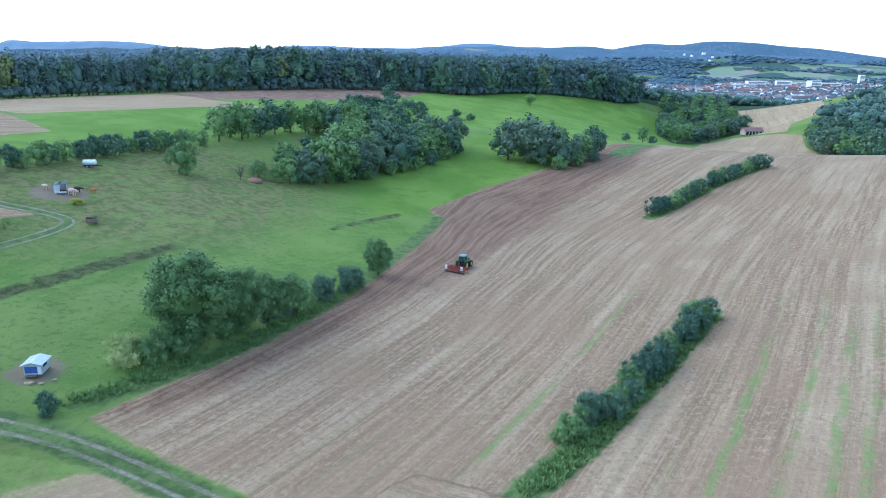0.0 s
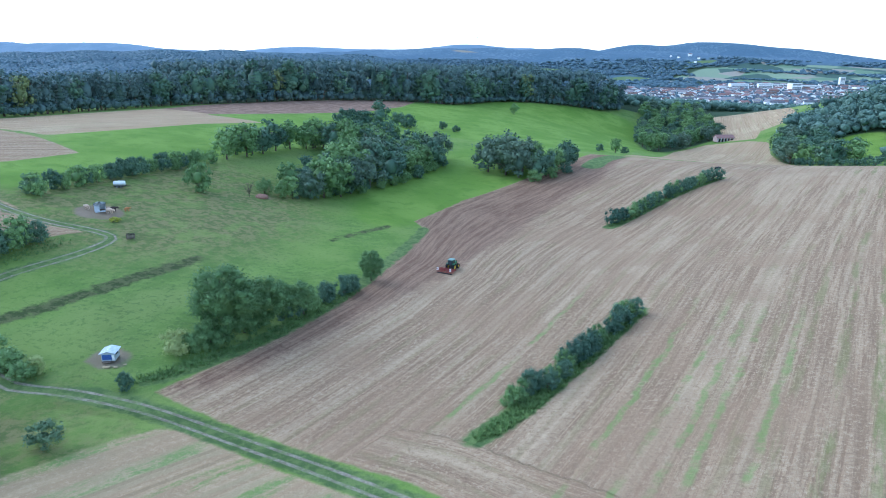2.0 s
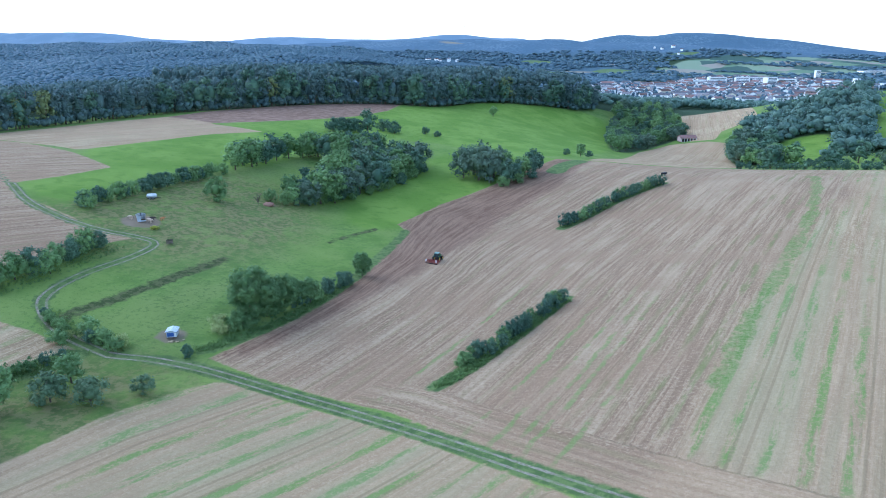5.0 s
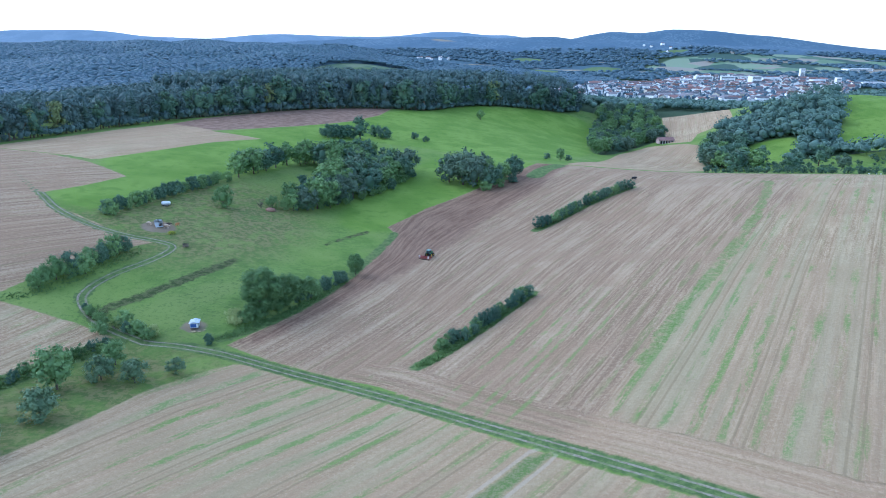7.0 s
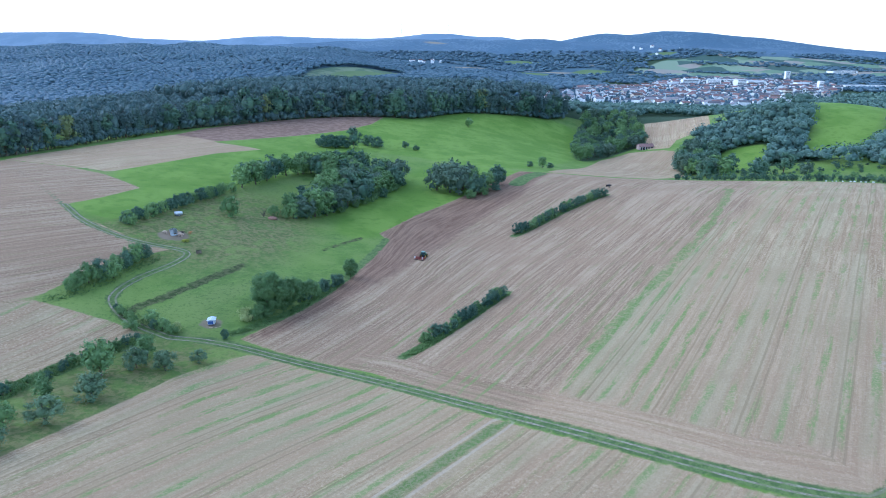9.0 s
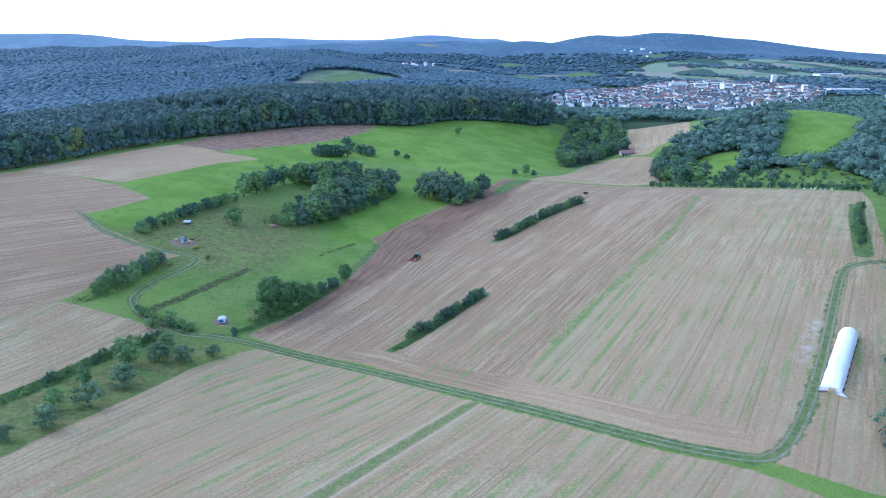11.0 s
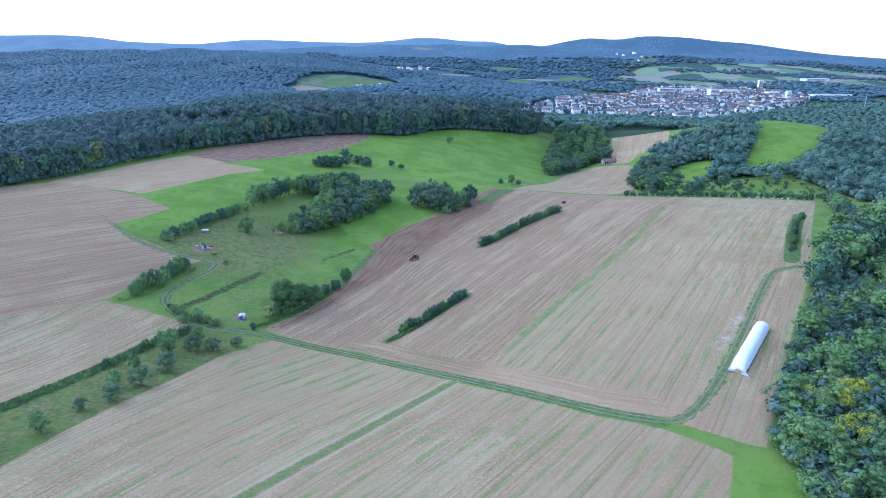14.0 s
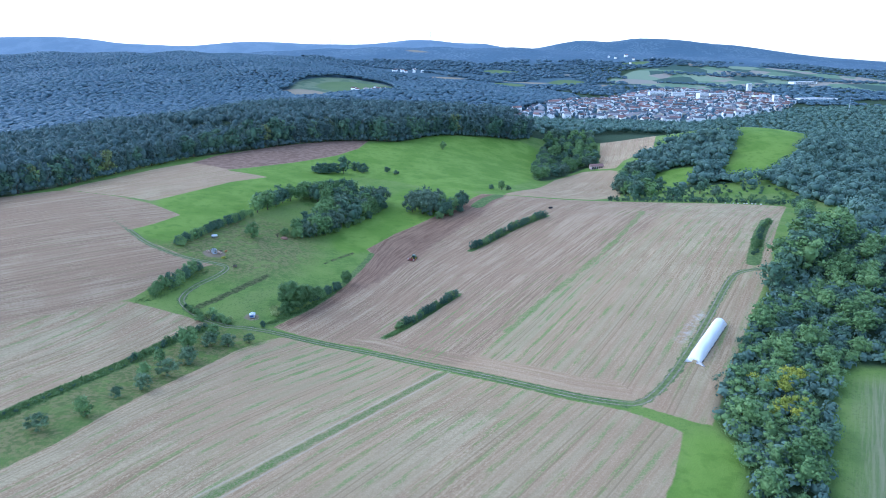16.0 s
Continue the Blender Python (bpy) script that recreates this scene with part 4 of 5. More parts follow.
for x, y in scatter(MID_WOOD, 6.5, 2000, 6, 1.0, (NOOK_GREEN, HILL_GREEN)):
    front = (y < 272 and x < 330) or (y < 292 and 236 < x < 300)
    if front and place_rng.random() < (0.85 if 208 < x < 250 else 0.97):
        plant("small_wood_bush" if y < 245 else "small_dark_bush", "field_edge_bush", x, y, place_rng.uniform(1.6, 3.6), 1.2, "low leafy bush between the stubble field and the meadow", "bush", "valley wood")
    elif x + y * 0.25 < 345:
        plant(place_rng.choice(["wood_tree", "light_tree", "wood_tree", "willow"]), "valley_wood_tree", x, y, place_rng.uniform(8, 15.5), 1.1, "leafy tree of the wood behind the stubble field", "tree", "valley wood")
    else:
        deep_spots.append((x, y))
for x, y in scatter(VALLEY_WOOD, 7.5, 90, 7):
    plant(place_rng.choice(["wood_tree", "light_tree", "light_tree", "willow", "field_tree"]), "valley_tree", x, y, place_rng.uniform(9, 14), 1.1, "tall leafy tree in the valley wood", "tree", "valley wood")
# row along the far field edge
for x, y in along_line([(188, 227), (235, 208), (299, 190)], 3, 1.0, 15):
    plant("small_dark_bush", "boundary_bush", x, y + 3, place_rng.uniform(2.5, 5.0), 0.9, "dark bush along the far edge of the field", "bush", "field boundary")

for x, y in along_line([(240, 66), (250, 82), (266, 110), (283, 142), (302, 182)], 5, 2.0, 16):
    plant(place_rng.choice(["wood_tree", "light_tree"]), "boundary_tree", x, y, place_rng.uniform(6, 10), 1.1, "leafy tree at the corner of the stubble field", "tree", "field boundary")
# forest: the trees at its edge one by one, the rest as one mass
for x, y in along_line(FOREST[1:17], 4.2, 2.0, 21):
    key = place_rng.choice(["forest_tree", "forest_tree", "forest_tree", "spruce", "spruce", "wood_tree"])
    if place_rng.random() < 0.04:
        key = "pale_tree"
    plant(key, "forest_spruce" if key == "spruce" else "forest_tree", x - 2.0, y + 2.5, place_rng.uniform(16, 22) if y < 330 else place_rng.uniform(20, 27), 1.0, "tall dark tree at the edge of the forest", "tree", "forest edge")


def canopy(name, spots, heights, widths, mat, base, rough, label, leaves=0, leaf=0.2, smooth=False, flat=1.1):
    global rng
    rng = np.random.default_rng(99)
    pieces = []
    for (x, y), h, w in zip(spots, heights, widths):
        z = ground_z(x, y)
        size = np.array([w, w, min(w * flat, h * 0.5)])
        pieces.append(blob(base, (x, y, z + h - size[2]), size * (0.6 if leaves > 40 else 0.74 if leaves > 15 else 0.9), rough))
        if leaves:
            d = rng.normal(0, 1, (leaves, 3))
            d[:, 2] = np.abs(d[:, 2]) * 0.9 - 0.2
            d /= np.linalg.norm(d, axis=1, keepdims=True)
            pieces.append(leaf_quads(np.array((x, y, z + h - size[2])) + d * size * rng.uniform(0.65, 1.2, (leaves, 1)), d, w * leaf))
    return tagged(new(name, joined(name, pieces, LEAF[mat], smooth)), label, "forest", kind="stuff")


r = np.random.default_rng(17)
spots = scatter(FOREST, 6.4, 6000, 8, 4.0)
rise = np.array([5.5 if p[1] > 380 and p[0] > -200 else -2.0 for p in spots])
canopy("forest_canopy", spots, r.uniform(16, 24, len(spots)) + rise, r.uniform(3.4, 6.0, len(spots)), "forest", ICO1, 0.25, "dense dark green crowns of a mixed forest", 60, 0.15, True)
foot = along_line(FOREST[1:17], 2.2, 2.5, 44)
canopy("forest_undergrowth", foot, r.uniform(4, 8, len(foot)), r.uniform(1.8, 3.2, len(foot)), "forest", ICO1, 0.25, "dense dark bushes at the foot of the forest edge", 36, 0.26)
deep_spots = free_of(deep_spots, (NOOK_GREEN, HILL_GREEN, SMALL_GREEN))
canopy("wood_canopy", deep_spots, r.uniform(6, 15, len(deep_spots)), r.uniform(4.8, 7.6, len(deep_spots)), "far", ICO1, 0.25, "green crowns of the wood on the slope", 60, 0.14, True, 0.85)
low_spots = free_of(scatter(MID_WOOD, 4.6, 6000, 59, 1.0), (NOOK_GREEN, HILL_GREEN, SMALL_GREEN)) + free_of([p for p in scatter(RIGHT_WOOD, 5.0, 4000, 60, 1.0) if p[0] > 255], (SMALL_GREEN,))
low_spots = [p for p in low_spots if not (p[1] < 292 and p[0] < 330 and p[1] > 190)]
canopy("wood_understorey", low_spots, r.uniform(4, 8, len(low_spots)), r.uniform(2.8, 4.2, len(low_spots)), "far", ICO1, 0.25, "lower crowns between the trees of the wood", 14, 0.2, True, 0.9)
spots = [p for p in scatter(RIGHT_WOOD, 3.6, 2600, 58, 0.5) if p[0] < 270]
canopy("undergrowth", spots, r.uniform(2.2, 4.6, len(spots)), r.uniform(1.7, 2.6, len(spots)), "far", ICO1, 0.25, "dense green undergrowth of the wood on the slope", 44, 0.27)


near_parts = (FOREST, MID_WOOD, VALLEY_WOOD, FAR_STUBBLE_TOP, HILL_GREEN, BRIGHT, TOWN)
spots = free_of(scatter([(60, 640), (165, 545), (255, 590), (300, 690), (400, 740), (440, 560), (560, 600), (700, 620), (1200, 800), (1500, 1300), (900, 1250), (640, 1000), (480, 900), (250, 880), (-60, 900)], 9.5, 6000, 31) + scatter([(250, 590), (300, 670), (380, 710), (450, 690), (500, 900), (300, 900), (190, 780), (170, 640)], 9.0, 900, 34), near_parts)
canopy("valley_canopy", spots, [h * (1.0 if p[1] < 720 else 0.7) for h, p in zip(r.uniform(8, 15, len(spots)), spots)], r.uniform(4.2, 6.5, len(spots)), "far", ICO1, 0.25, "green crowns of the woods in the valley", 22, 0.17, True, 0.8)
# hillside and valley-side crowns wear the haze-blue leaf colour
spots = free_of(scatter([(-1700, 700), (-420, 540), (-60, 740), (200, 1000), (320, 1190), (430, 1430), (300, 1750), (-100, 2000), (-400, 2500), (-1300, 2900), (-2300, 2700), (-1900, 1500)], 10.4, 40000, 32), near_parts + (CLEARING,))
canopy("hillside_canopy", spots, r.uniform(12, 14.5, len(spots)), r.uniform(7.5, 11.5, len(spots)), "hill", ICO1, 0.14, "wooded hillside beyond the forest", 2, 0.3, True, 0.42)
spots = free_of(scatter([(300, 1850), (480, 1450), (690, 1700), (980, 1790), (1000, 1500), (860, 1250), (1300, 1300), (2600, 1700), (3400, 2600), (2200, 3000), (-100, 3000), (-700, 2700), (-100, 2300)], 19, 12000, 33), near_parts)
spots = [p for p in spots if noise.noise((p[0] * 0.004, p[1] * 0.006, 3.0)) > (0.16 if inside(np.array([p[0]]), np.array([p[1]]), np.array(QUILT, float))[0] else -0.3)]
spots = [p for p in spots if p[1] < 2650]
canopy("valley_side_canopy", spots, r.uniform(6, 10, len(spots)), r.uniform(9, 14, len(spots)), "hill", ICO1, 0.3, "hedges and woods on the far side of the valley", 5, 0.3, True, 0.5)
# ---- building helpers ----


def part(name, bm, mat, parent=None, label=""):
    me = bpy.data.meshes.new(name)
    bm.to_mesh(me)
    bm.free()
    me.materials.append(mat)
    ob = new(name, me)
    ob.parent = parent
    return tagged(ob, label)


def box(size, at=(0, 0, 0), bevel=0.0, turn=None, bm=None):
    bm = bm or bmesh.new()
    made = bmesh.ops.create_cube(bm, size=1)["verts"]
    bmesh.ops.scale(bm, vec=size, verts=made)
    if bevel:
        edges = list({e for v in made for e in v.link_edges})
        made = list({v for f in bmesh.ops.bevel(bm, geom=edges, offset=bevel, segments=2, affect="EDGES")["faces"] for v in f.verts} | {v for v in made if v.is_valid})
    if turn:
        bmesh.ops.rotate(bm, matrix=turn.to_matrix().to_3x3(), verts=made)
    bmesh.ops.translate(bm, vec=at, verts=made)
    return bm


def tube(radius, length, at=(0, 0, 0), turn=(0, 0, 0), sides=20, radius_end=None, bm=None):
    bm = bm or bmesh.new()
    made = bmesh.ops.create_cone(bm, cap_ends=True, segments=sides, radius1=radius, radius2=radius if radius_end is None else radius_end, depth=length)["verts"]
    bmesh.ops.rotate(bm, matrix=Euler([radians(a) for a in turn]).to_matrix(), verts=made)
    bmesh.ops.translate(bm, vec=at, verts=made)
    return bm


def gable(length, width, wall, ridge, at=(0, 0, 0), over=0.0, thick=0.0):
    """A gabled body along x; with thick, the roof alone as two slabs."""
    bm = bmesh.new()
    l, w = length / 2 + over, width / 2
    if not thick:
        prof = [(-w, 0), (w, 0), (w, wall), (0, ridge), (-w, wall)]
    else:
        k = over * (ridge - wall) / w
        prof = [(-w - over, wall - k), (0, ridge), (w + over, wall - k), (w + over, wall - k + thick), (0, ridge + thick), (-w - over, wall - k + thick)]
    a = [bm.verts.new((-l, y, z)) for y, z in prof]
    b = [bm.verts.new((l, y, z)) for y, z in prof]
    n = len(prof)
    bm.faces.new(a[::-1]), bm.faces.new(b)
    for i in range(n):
        bm.faces.new((a[i], a[(i + 1) % n], b[(i + 1) % n], b[i]))
    bmesh.ops.recalc_face_normals(bm, faces=bm.faces)
    bmesh.ops.translate(bm, vec=at, verts=bm.verts)
    return bm


def thing(name, label, category, x, y, turn=0.0, group="", lift=0.0):
    ob = new(name)
    ob.matrix_basis = pose(x, y, ground_z(x, y) + lift, 0, 0, turn)
    return tagged(ob, label, category, group)


WHITE_FILM = plain("white_plastic_film", (0.85, 0.84, 0.82), (0.9, 0.89, 0.87), 0.6, 0.45, 0, 0.5)
STRAW = plain("straw", (0.36, 0.28, 0.15), (0.5, 0.4, 0.24), 5, 0.95, 0, 0.8)
STEEL = plain("grey_sheet_metal", (0.42, 0.46, 0.5), (0.58, 0.62, 0.66), 1.5, 0.45, 0.3)
BLUE_PANEL = plain("blue_panel", (0.05, 0.1, 0.32), (0.08, 0.15, 0.4), 2, 0.5)
DARK = plain("dark_rubber", (0.015, 0.015, 0.016), (0.035, 0.034, 0.033), 6, 0.85, 0, 0.4)
GREEN_PAINT = plain("green_paint", (0.02, 0.12, 0.04), (0.03, 0.16, 0.05), 3, 0.35)
YELLOW_PAINT = plain("yellow_paint", (0.6, 0.45, 0.03), (0.7, 0.52, 0.05), 3, 0.4)
RED_PAINT = plain("red_paint", (0.2, 0.035, 0.03), (0.27, 0.055, 0.045), 3, 0.55)
WHITE_PAINT = plain("white_paint", (0.7, 0.7, 0.68), (0.82, 0.82, 0.8), 2, 0.55)
CAB_GLASS = material("dark_cab_glass", 0.06, 0, 0.6)[0]
CAB_GLASS.node_tree.nodes["Principled BSDF"].inputs["Base Color"].default_value = (0.03, 0.045, 0.05, 1)
WOOD = plain("weathered_wood", (0.13, 0.1, 0.075), (0.22, 0.18, 0.14), 4, 0.9, 0, 0.5)
HIDE = plain("tan_hide", (0.5, 0.36, 0.26), (0.64, 0.5, 0.38), 3, 0.9)
DARK_HIDE = plain("dark_hide", (0.04, 0.03, 0.025), (0.08, 0.06, 0.05), 3, 0.9)
SOIL = plain("bare_red_soil", (0.24, 0.13, 0.09), (0.34, 0.2, 0.145), 3, 0.95, 0, 0.8)
RENDER_WALL = [plain("white_render", (0.84, 0.83, 0.81), (0.9, 0.89, 0.87), 0.3, 0.9), plain("cream_render", (0.62, 0.55, 0.44), (0.7, 0.64, 0.53), 0.3, 0.9), plain("grey_render", (0.52, 0.52, 0.52), (0.62, 0.62, 0.62), 0.3, 0.9)]
# reds of the tiles greyed to carry the haze over the town
ROOF_TILE = [plain("hazed_red_tiles", (0.17, 0.10, 0.088), (0.22, 0.13, 0.112), 0.6, 0.85), plain("brown_roof_tiles", (0.11, 0.065, 0.05), (0.16, 0.1, 0.08), 0.6, 0.85),
             plain("grey_slates", (0.09, 0.09, 0.1), (0.14, 0.14, 0.15), 0.6, 0.8), plain("hazed_pale_red_tiles", (0.24, 0.14, 0.12), (0.29, 0.17, 0.145), 0.6, 0.85),
             plain("weathered_tiles", (0.22, 0.2, 0.2), (0.3, 0.28, 0.28), 0.6, 0.85)]
PANE = material("window_glass", 0.1, 0, 0.5)[0]
PANE.node_tree.nodes["Principled BSDF"].inputs["Base Color"].default_value = (0.05, 0.06, 0.07, 1)
TEAL = plain("teal_sheet", (0.05, 0.32, 0.28), (0.08, 0.4, 0.35), 1, 0.6)

# ---- the straw stack under white film ----


def straw_stack():
    ob = thing("straw_stack", "long straw bale stack under white plastic film beside the farm track", "straw stack", 154.6, -37.5, 54.3)
    tilt = ground_z(164, -24.5) - ground_z(145.5, -50.5)
    bm = bmesh.new()
    rings = 46
    rows = []
    for i in range(rings):
        s = i / (rings - 1)
        x = (s - 0.5) * 32
        end = min(1.0, (1 - s) * 12 + 0.3, s * 7 + 0.25) ** 0.6
        ring = []
        for j in range(17):
            a = math.pi * j / 16
            wob = 1 + 0.035 * noise.noise((x * 0.7, j * 0.6, 1.0)) + 0.05 * noise.noise((x * 0.25, j * 0.3, 5.0))
            flare = 1.0 + 0.10 * (abs(math.cos(a)) > 0.97)
            px, pz = math.cos(a), math.sin(a) ** 0.62
            ring.append(bm.verts.new((x, px * 1.95 * wob * flare, (s - 0.5) * tilt + pz * 3.2 * wob * end - 0.1)))
        rows.append(ring)
    for p, q in zip(rows[:-1], rows[1:]):
        for j in range(16):
            bm.faces.new((p[j], p[j + 1], q[j + 1], q[j])).smooth = True
    bm.faces.new(rows[-1]).smooth = False
    bm.faces.new(rows[0][::-1])
    part("cover", bm, WHITE_FILM, ob, "taut white plastic film cover")
    bm = bmesh.new()
    rows = []
    for i in range(9):
        ring = []
        for j in range(7):
            u, v = i / 8, j / 6
            x = -15.8 - v * (0.9 + 1.6 * max(0, 1 - u * 3) + 1.8 * max(0, u - 0.45) * 1.4)
            y = 2.4 - u * (4.8 + 1.4 * v)
            ring.append(bm.verts.new((x, y, -tilt / 2 + 0.28 + 0.16 * noise.noise((x, y, 0)) - v * 0.12 + (0.9 * (1 - v) ** 3 if 2 < i < 7 else 0.1))))
        rows.append(ring)
    for p, q in zip(rows[:-1], rows[1:]):
        for j in range(6):
            bm.faces.new((p[j], p[j + 1], q[j + 1], q[j])).smooth = True
    bmesh.ops.solidify(bm, geom=bm.faces[:], thickness=0.03)
    part("loose_flap", bm, WHITE_FILM, ob, "loose white film flap spread on the ground")
    for k in range(1):
        part("straw_bale", box((1.0, 1.2, 0.8), (-16.5, -0.1 + 1.15 * k, -tilt / 2 + 0.42), 0.08), STRAW, ob, "open straw bale at the end")
    for k in range(9):
        x = -14 + k * 3.4
        for side in (-1, 1):
            part("weight", box((1.6, 0.3, 0.25), (x, side * 2.2, (x / 32) * tilt + 0.1), 0.08), DARK, ob, "dark weight along the film edge")
    return ob


straw_stack()

# ---- pasture things ----


def chicken_hut():
    ob = thing("chicken_hut", "small mobile chicken hut with pale metal roof on bare ground", "hut", -9.9, 6.4, -78)
    ob.scale = (0.7, 0.7, 0.72)
    part("wall", gable(2.9, 2.7, 1.75, 2.1, (0, 0, 0.3)), STEEL, ob, "grey sheet metal wall")
    part("roof", gable(2.9, 2.7, 2.05, 2.45, (0, 0, 0), 0.32, 0.05), plain("pale_roof_sheet", (0.62, 0.68, 0.76), (0.74, 0.79, 0.85), 1, 0.4, 0.2), ob, "pale ribbed metal roof")
    for k in range(9):
        for side in (-1, 1):
            part("roof_rib", box((0.035, 1.66, 0.03), (-1.6 + 0.4 * k, side * 0.83, 2.335), 0, Euler((-side * 0.288, 0, 0))), STEEL, ob)
    part("front_panel", box((0.05, 1.9, 1.1), (1.47, -0.2, 1.15), 0.01), BLUE_PANEL, ob, "blue front panel")
    part("door", box((0.05, 0.55, 1.2), (1.47, 1.02, 1.0), 0.01), WHITE_PAINT, ob)
    part("window", box((1.2, 0.05, 0.5), (0.2, 1.37, 1.5), 0.01), DARK, ob, "dark side opening")
    for y in (-1.1, 1.1):
        part("skid", box((3.4, 0.16, 0.3), (0, y, 0.15), 0.03), WOOD, ob, "timber skid")
    part("step", box((0.7, 1.6, 0.18), (1.75, -0.1, 0.25), 0.03), WOOD, ob)
    return ob


chicken_hut()
for x, y, s in ((-9.3, 4.2, 0.7), (-8.2, 4.5, 0.5), (-7.4, 5.6, 0.35)):
    pile = blob(ICO2, (0, 0, 0), np.array([s * 0.8, s * 0.6, s * 0.14]), 0.35)
    heap = new("straw_litter", joined("straw_litter", [pile], STRAW, True))
    heap.location = (x, y, ground_z(x, y) + 0.05)
    tagged(heap, "small heap of loose straw beside the hut", "straw", "hut straw")


def wheel(parent, name, radius, width, at, rim_mat, label=""):
    """A wheel that turns about its own y axis."""
    w = new(name)
    w.parent = parent
    w.matrix_basis = pose(*at)
    tagged(w, label)
    bm = bmesh.new()
    prof = [(0.62, -0.42), (0.9, -0.5), (1.0, -0.32), (1.0, 0.32), (0.9, 0.5), (0.62, 0.42)]
    rings = [[bm.verts.new((math.cos(a) * r * radius, o * width, math.sin(a) * r * radius)) for r, o in prof] for a in (math.tau * i / 24 for i in range(24))]
    for i in range(24):
        p, q = rings[i], rings[(i + 1) % 24]
        for j in range(len(prof)):
            bm.faces.new((p[j], p[(j + 1) % 6], q[(j + 1) % 6], q[j]))
    for i in range(16):
        a = math.tau * i / 16
        box((radius * 0.1, width * 0.95, radius * 0.12), (math.cos(a) * radius * 1.0, 0, math.sin(a) * radius * 1.0), 0, Euler((0, -a, 0)), bm)
    bmesh.ops.recalc_face_normals(bm, faces=bm.faces)
    part("tyre", bm, DARK, w, "black lugged tyre")
    bm = tube(radius * 0.63, width * 0.5, (0, 0, 0), (90, 0, 0))
    tube(radius * 0.2, width * 0.8, (0, 0, 0), (90, 0, 0), 12, bm=bm)
    part("rim", bm, rim_mat, w)
    return w


def water_tank():
    ob = thing("water_tank_trailer", "silver water tank on a small trailer in the pasture", "trailer", -49.6, 81.0, 12)
    ob.scale = (0.85, 0.85, 0.85)
    bm = tube(0.75, 3.0, (0, 0, 1.35), (0, 90, 0), 24)
    for s in (-1, 1):
        tube(0.75, 0.25, (s * 1.62, 0, 1.35), (0, 90 * s, 0), 24, 0.4, bm)
    part("tank", bm, plain("galvanised_tank", (0.6, 0.64, 0.68), (0.72, 0.75, 0.78), 2, 0.35, 0.4), ob, "silver cylindrical tank")
    part("chassis", box((3.4, 1.1, 0.18), (0.1, 0, 0.52), 0.03), DARK, ob)
    part("drawbar", box((1.6, 0.12, 0.12), (2.4, 0, 0.5), 0.02), DARK, ob)
    part("filler_cap", tube(0.2, 0.15, (0, 0, 2.15)), STEEL, ob)
    for x in (-0.6, 0.5):
        for y in (-0.65, 0.65):
            wheel(ob, "trailer_wheel", 0.34, 0.22, (x, y, 0.34), STEEL)
    return ob


water_tank()


def animal_shelter():
    ob = thing("animal_shelter", "open grey metal animal shelter on trampled ground", "shelter", -43.3, 61.4, -60)
    ob.scale = (0.8, 0.8, 0.8)
    for y in (-1.35, 1.35):
        part("side_wall", box((3.0, 0.06, 1.75), (0, y, 0.98), 0.01), STEEL, ob)
    part("back_wall", box((0.06, 2.7, 1.75), (-1.5, 0, 0.98), 0.01), STEEL, ob)
    part("front_wall", box((0.06, 1.3, 1.75), (1.5, -0.7, 0.98), 0.01), STEEL, ob)
    bm = bmesh.new()
    rows = [[bm.verts.new((x, -1.6 + 3.2 * j / 10, 1.9 + 0.42 * math.sin(math.pi * j / 10))) for j in range(11)] for x in (-1.75, 1.75)]
    for j in range(10):
        bm.faces.new((rows[0][j], rows[1][j], rows[1][j + 1], rows[0][j + 1])).smooth = True
    bmesh.ops.solidify(bm, geom=bm.faces[:], thickness=0.05)
    part("roof", bm, STEEL, ob, "curved grey metal roof")
    part("trough", box((0.5, 2.6, 0.4), (2.3, 0.1, 0.22), 0.06), STEEL, ob)
    return ob


animal_shelter()


def grazing_animal(x, y, turn, hide, label, size=1.0):
    ob = new("grazing_animal")
    ob.matrix_basis = Matrix.Translation((x, y, ground_z(x, y))) @ pose(0, 0, 0, 0, 0, turn) @ Matrix.Diagonal((size, size, size, 1))
    tagged(ob, label, "animal", "grazing animals")
    bm = bmesh.new()
    bmesh.ops.create_uvsphere(bm, u_segments=16, v_segments=10, radius=1)
    for v in bm.verts:
        v.co = Vector((v.co.x * 0.78, v.co.y * 0.34, v.co.z * (0.38 + 0.04 * v.co.x) + 0.92))
    part("body", bm, hide, ob)
    bm = tube(0.2, 0.5, (0.85, 0, 0.95), (0, 70, 0), 10, 0.14)
    part("neck", bm, hide, ob)
    bm = bmesh.new()
    bmesh.ops.create_uvsphere(bm, u_segments=10, v_segments=8, radius=1)
    for v in bm.verts:
        v.co = Vector((v.co.x * 0.27 + 1.15, v.co.y * 0.13, v.co.z * 0.15 + 0.82 - 0.1 * v.co.x))
    part("head", bm, hide, ob)
    for a, b in ((0.5, 0.2), (0.5, -0.2), (-0.52, 0.2), (-0.52, -0.2)):
        part("leg", tube(0.07, 0.75, (a, b, 0.36), (0, 0, 0), 8, 0.1), hide, ob)
    part("tail", tube(0.03, 0.5, (-0.82, 0, 0.8), (0, 15, 0), 6), hide, ob)


grazing_animal(-40.6, 60.6, -15, HIDE, "tan grazing animal standing beside the shelter", 1.15)
grazing_animal(-40.9, 62.6, 30, DARK_HIDE, "dark grazing animal standing behind the shelter", 0.95)
grazing_animal(-45.8, 60.6, 160, HIDE, "tan grazing animal at the side of the shelter", 0.9)
grazing_animal(-38.8, 64.6, 60, plain("rust_hide", (0.4, 0.17, 0.07), (0.5, 0.24, 0.1), 3, 0.9), "rust-brown grazing animal lying back from the shelter", 0.8)


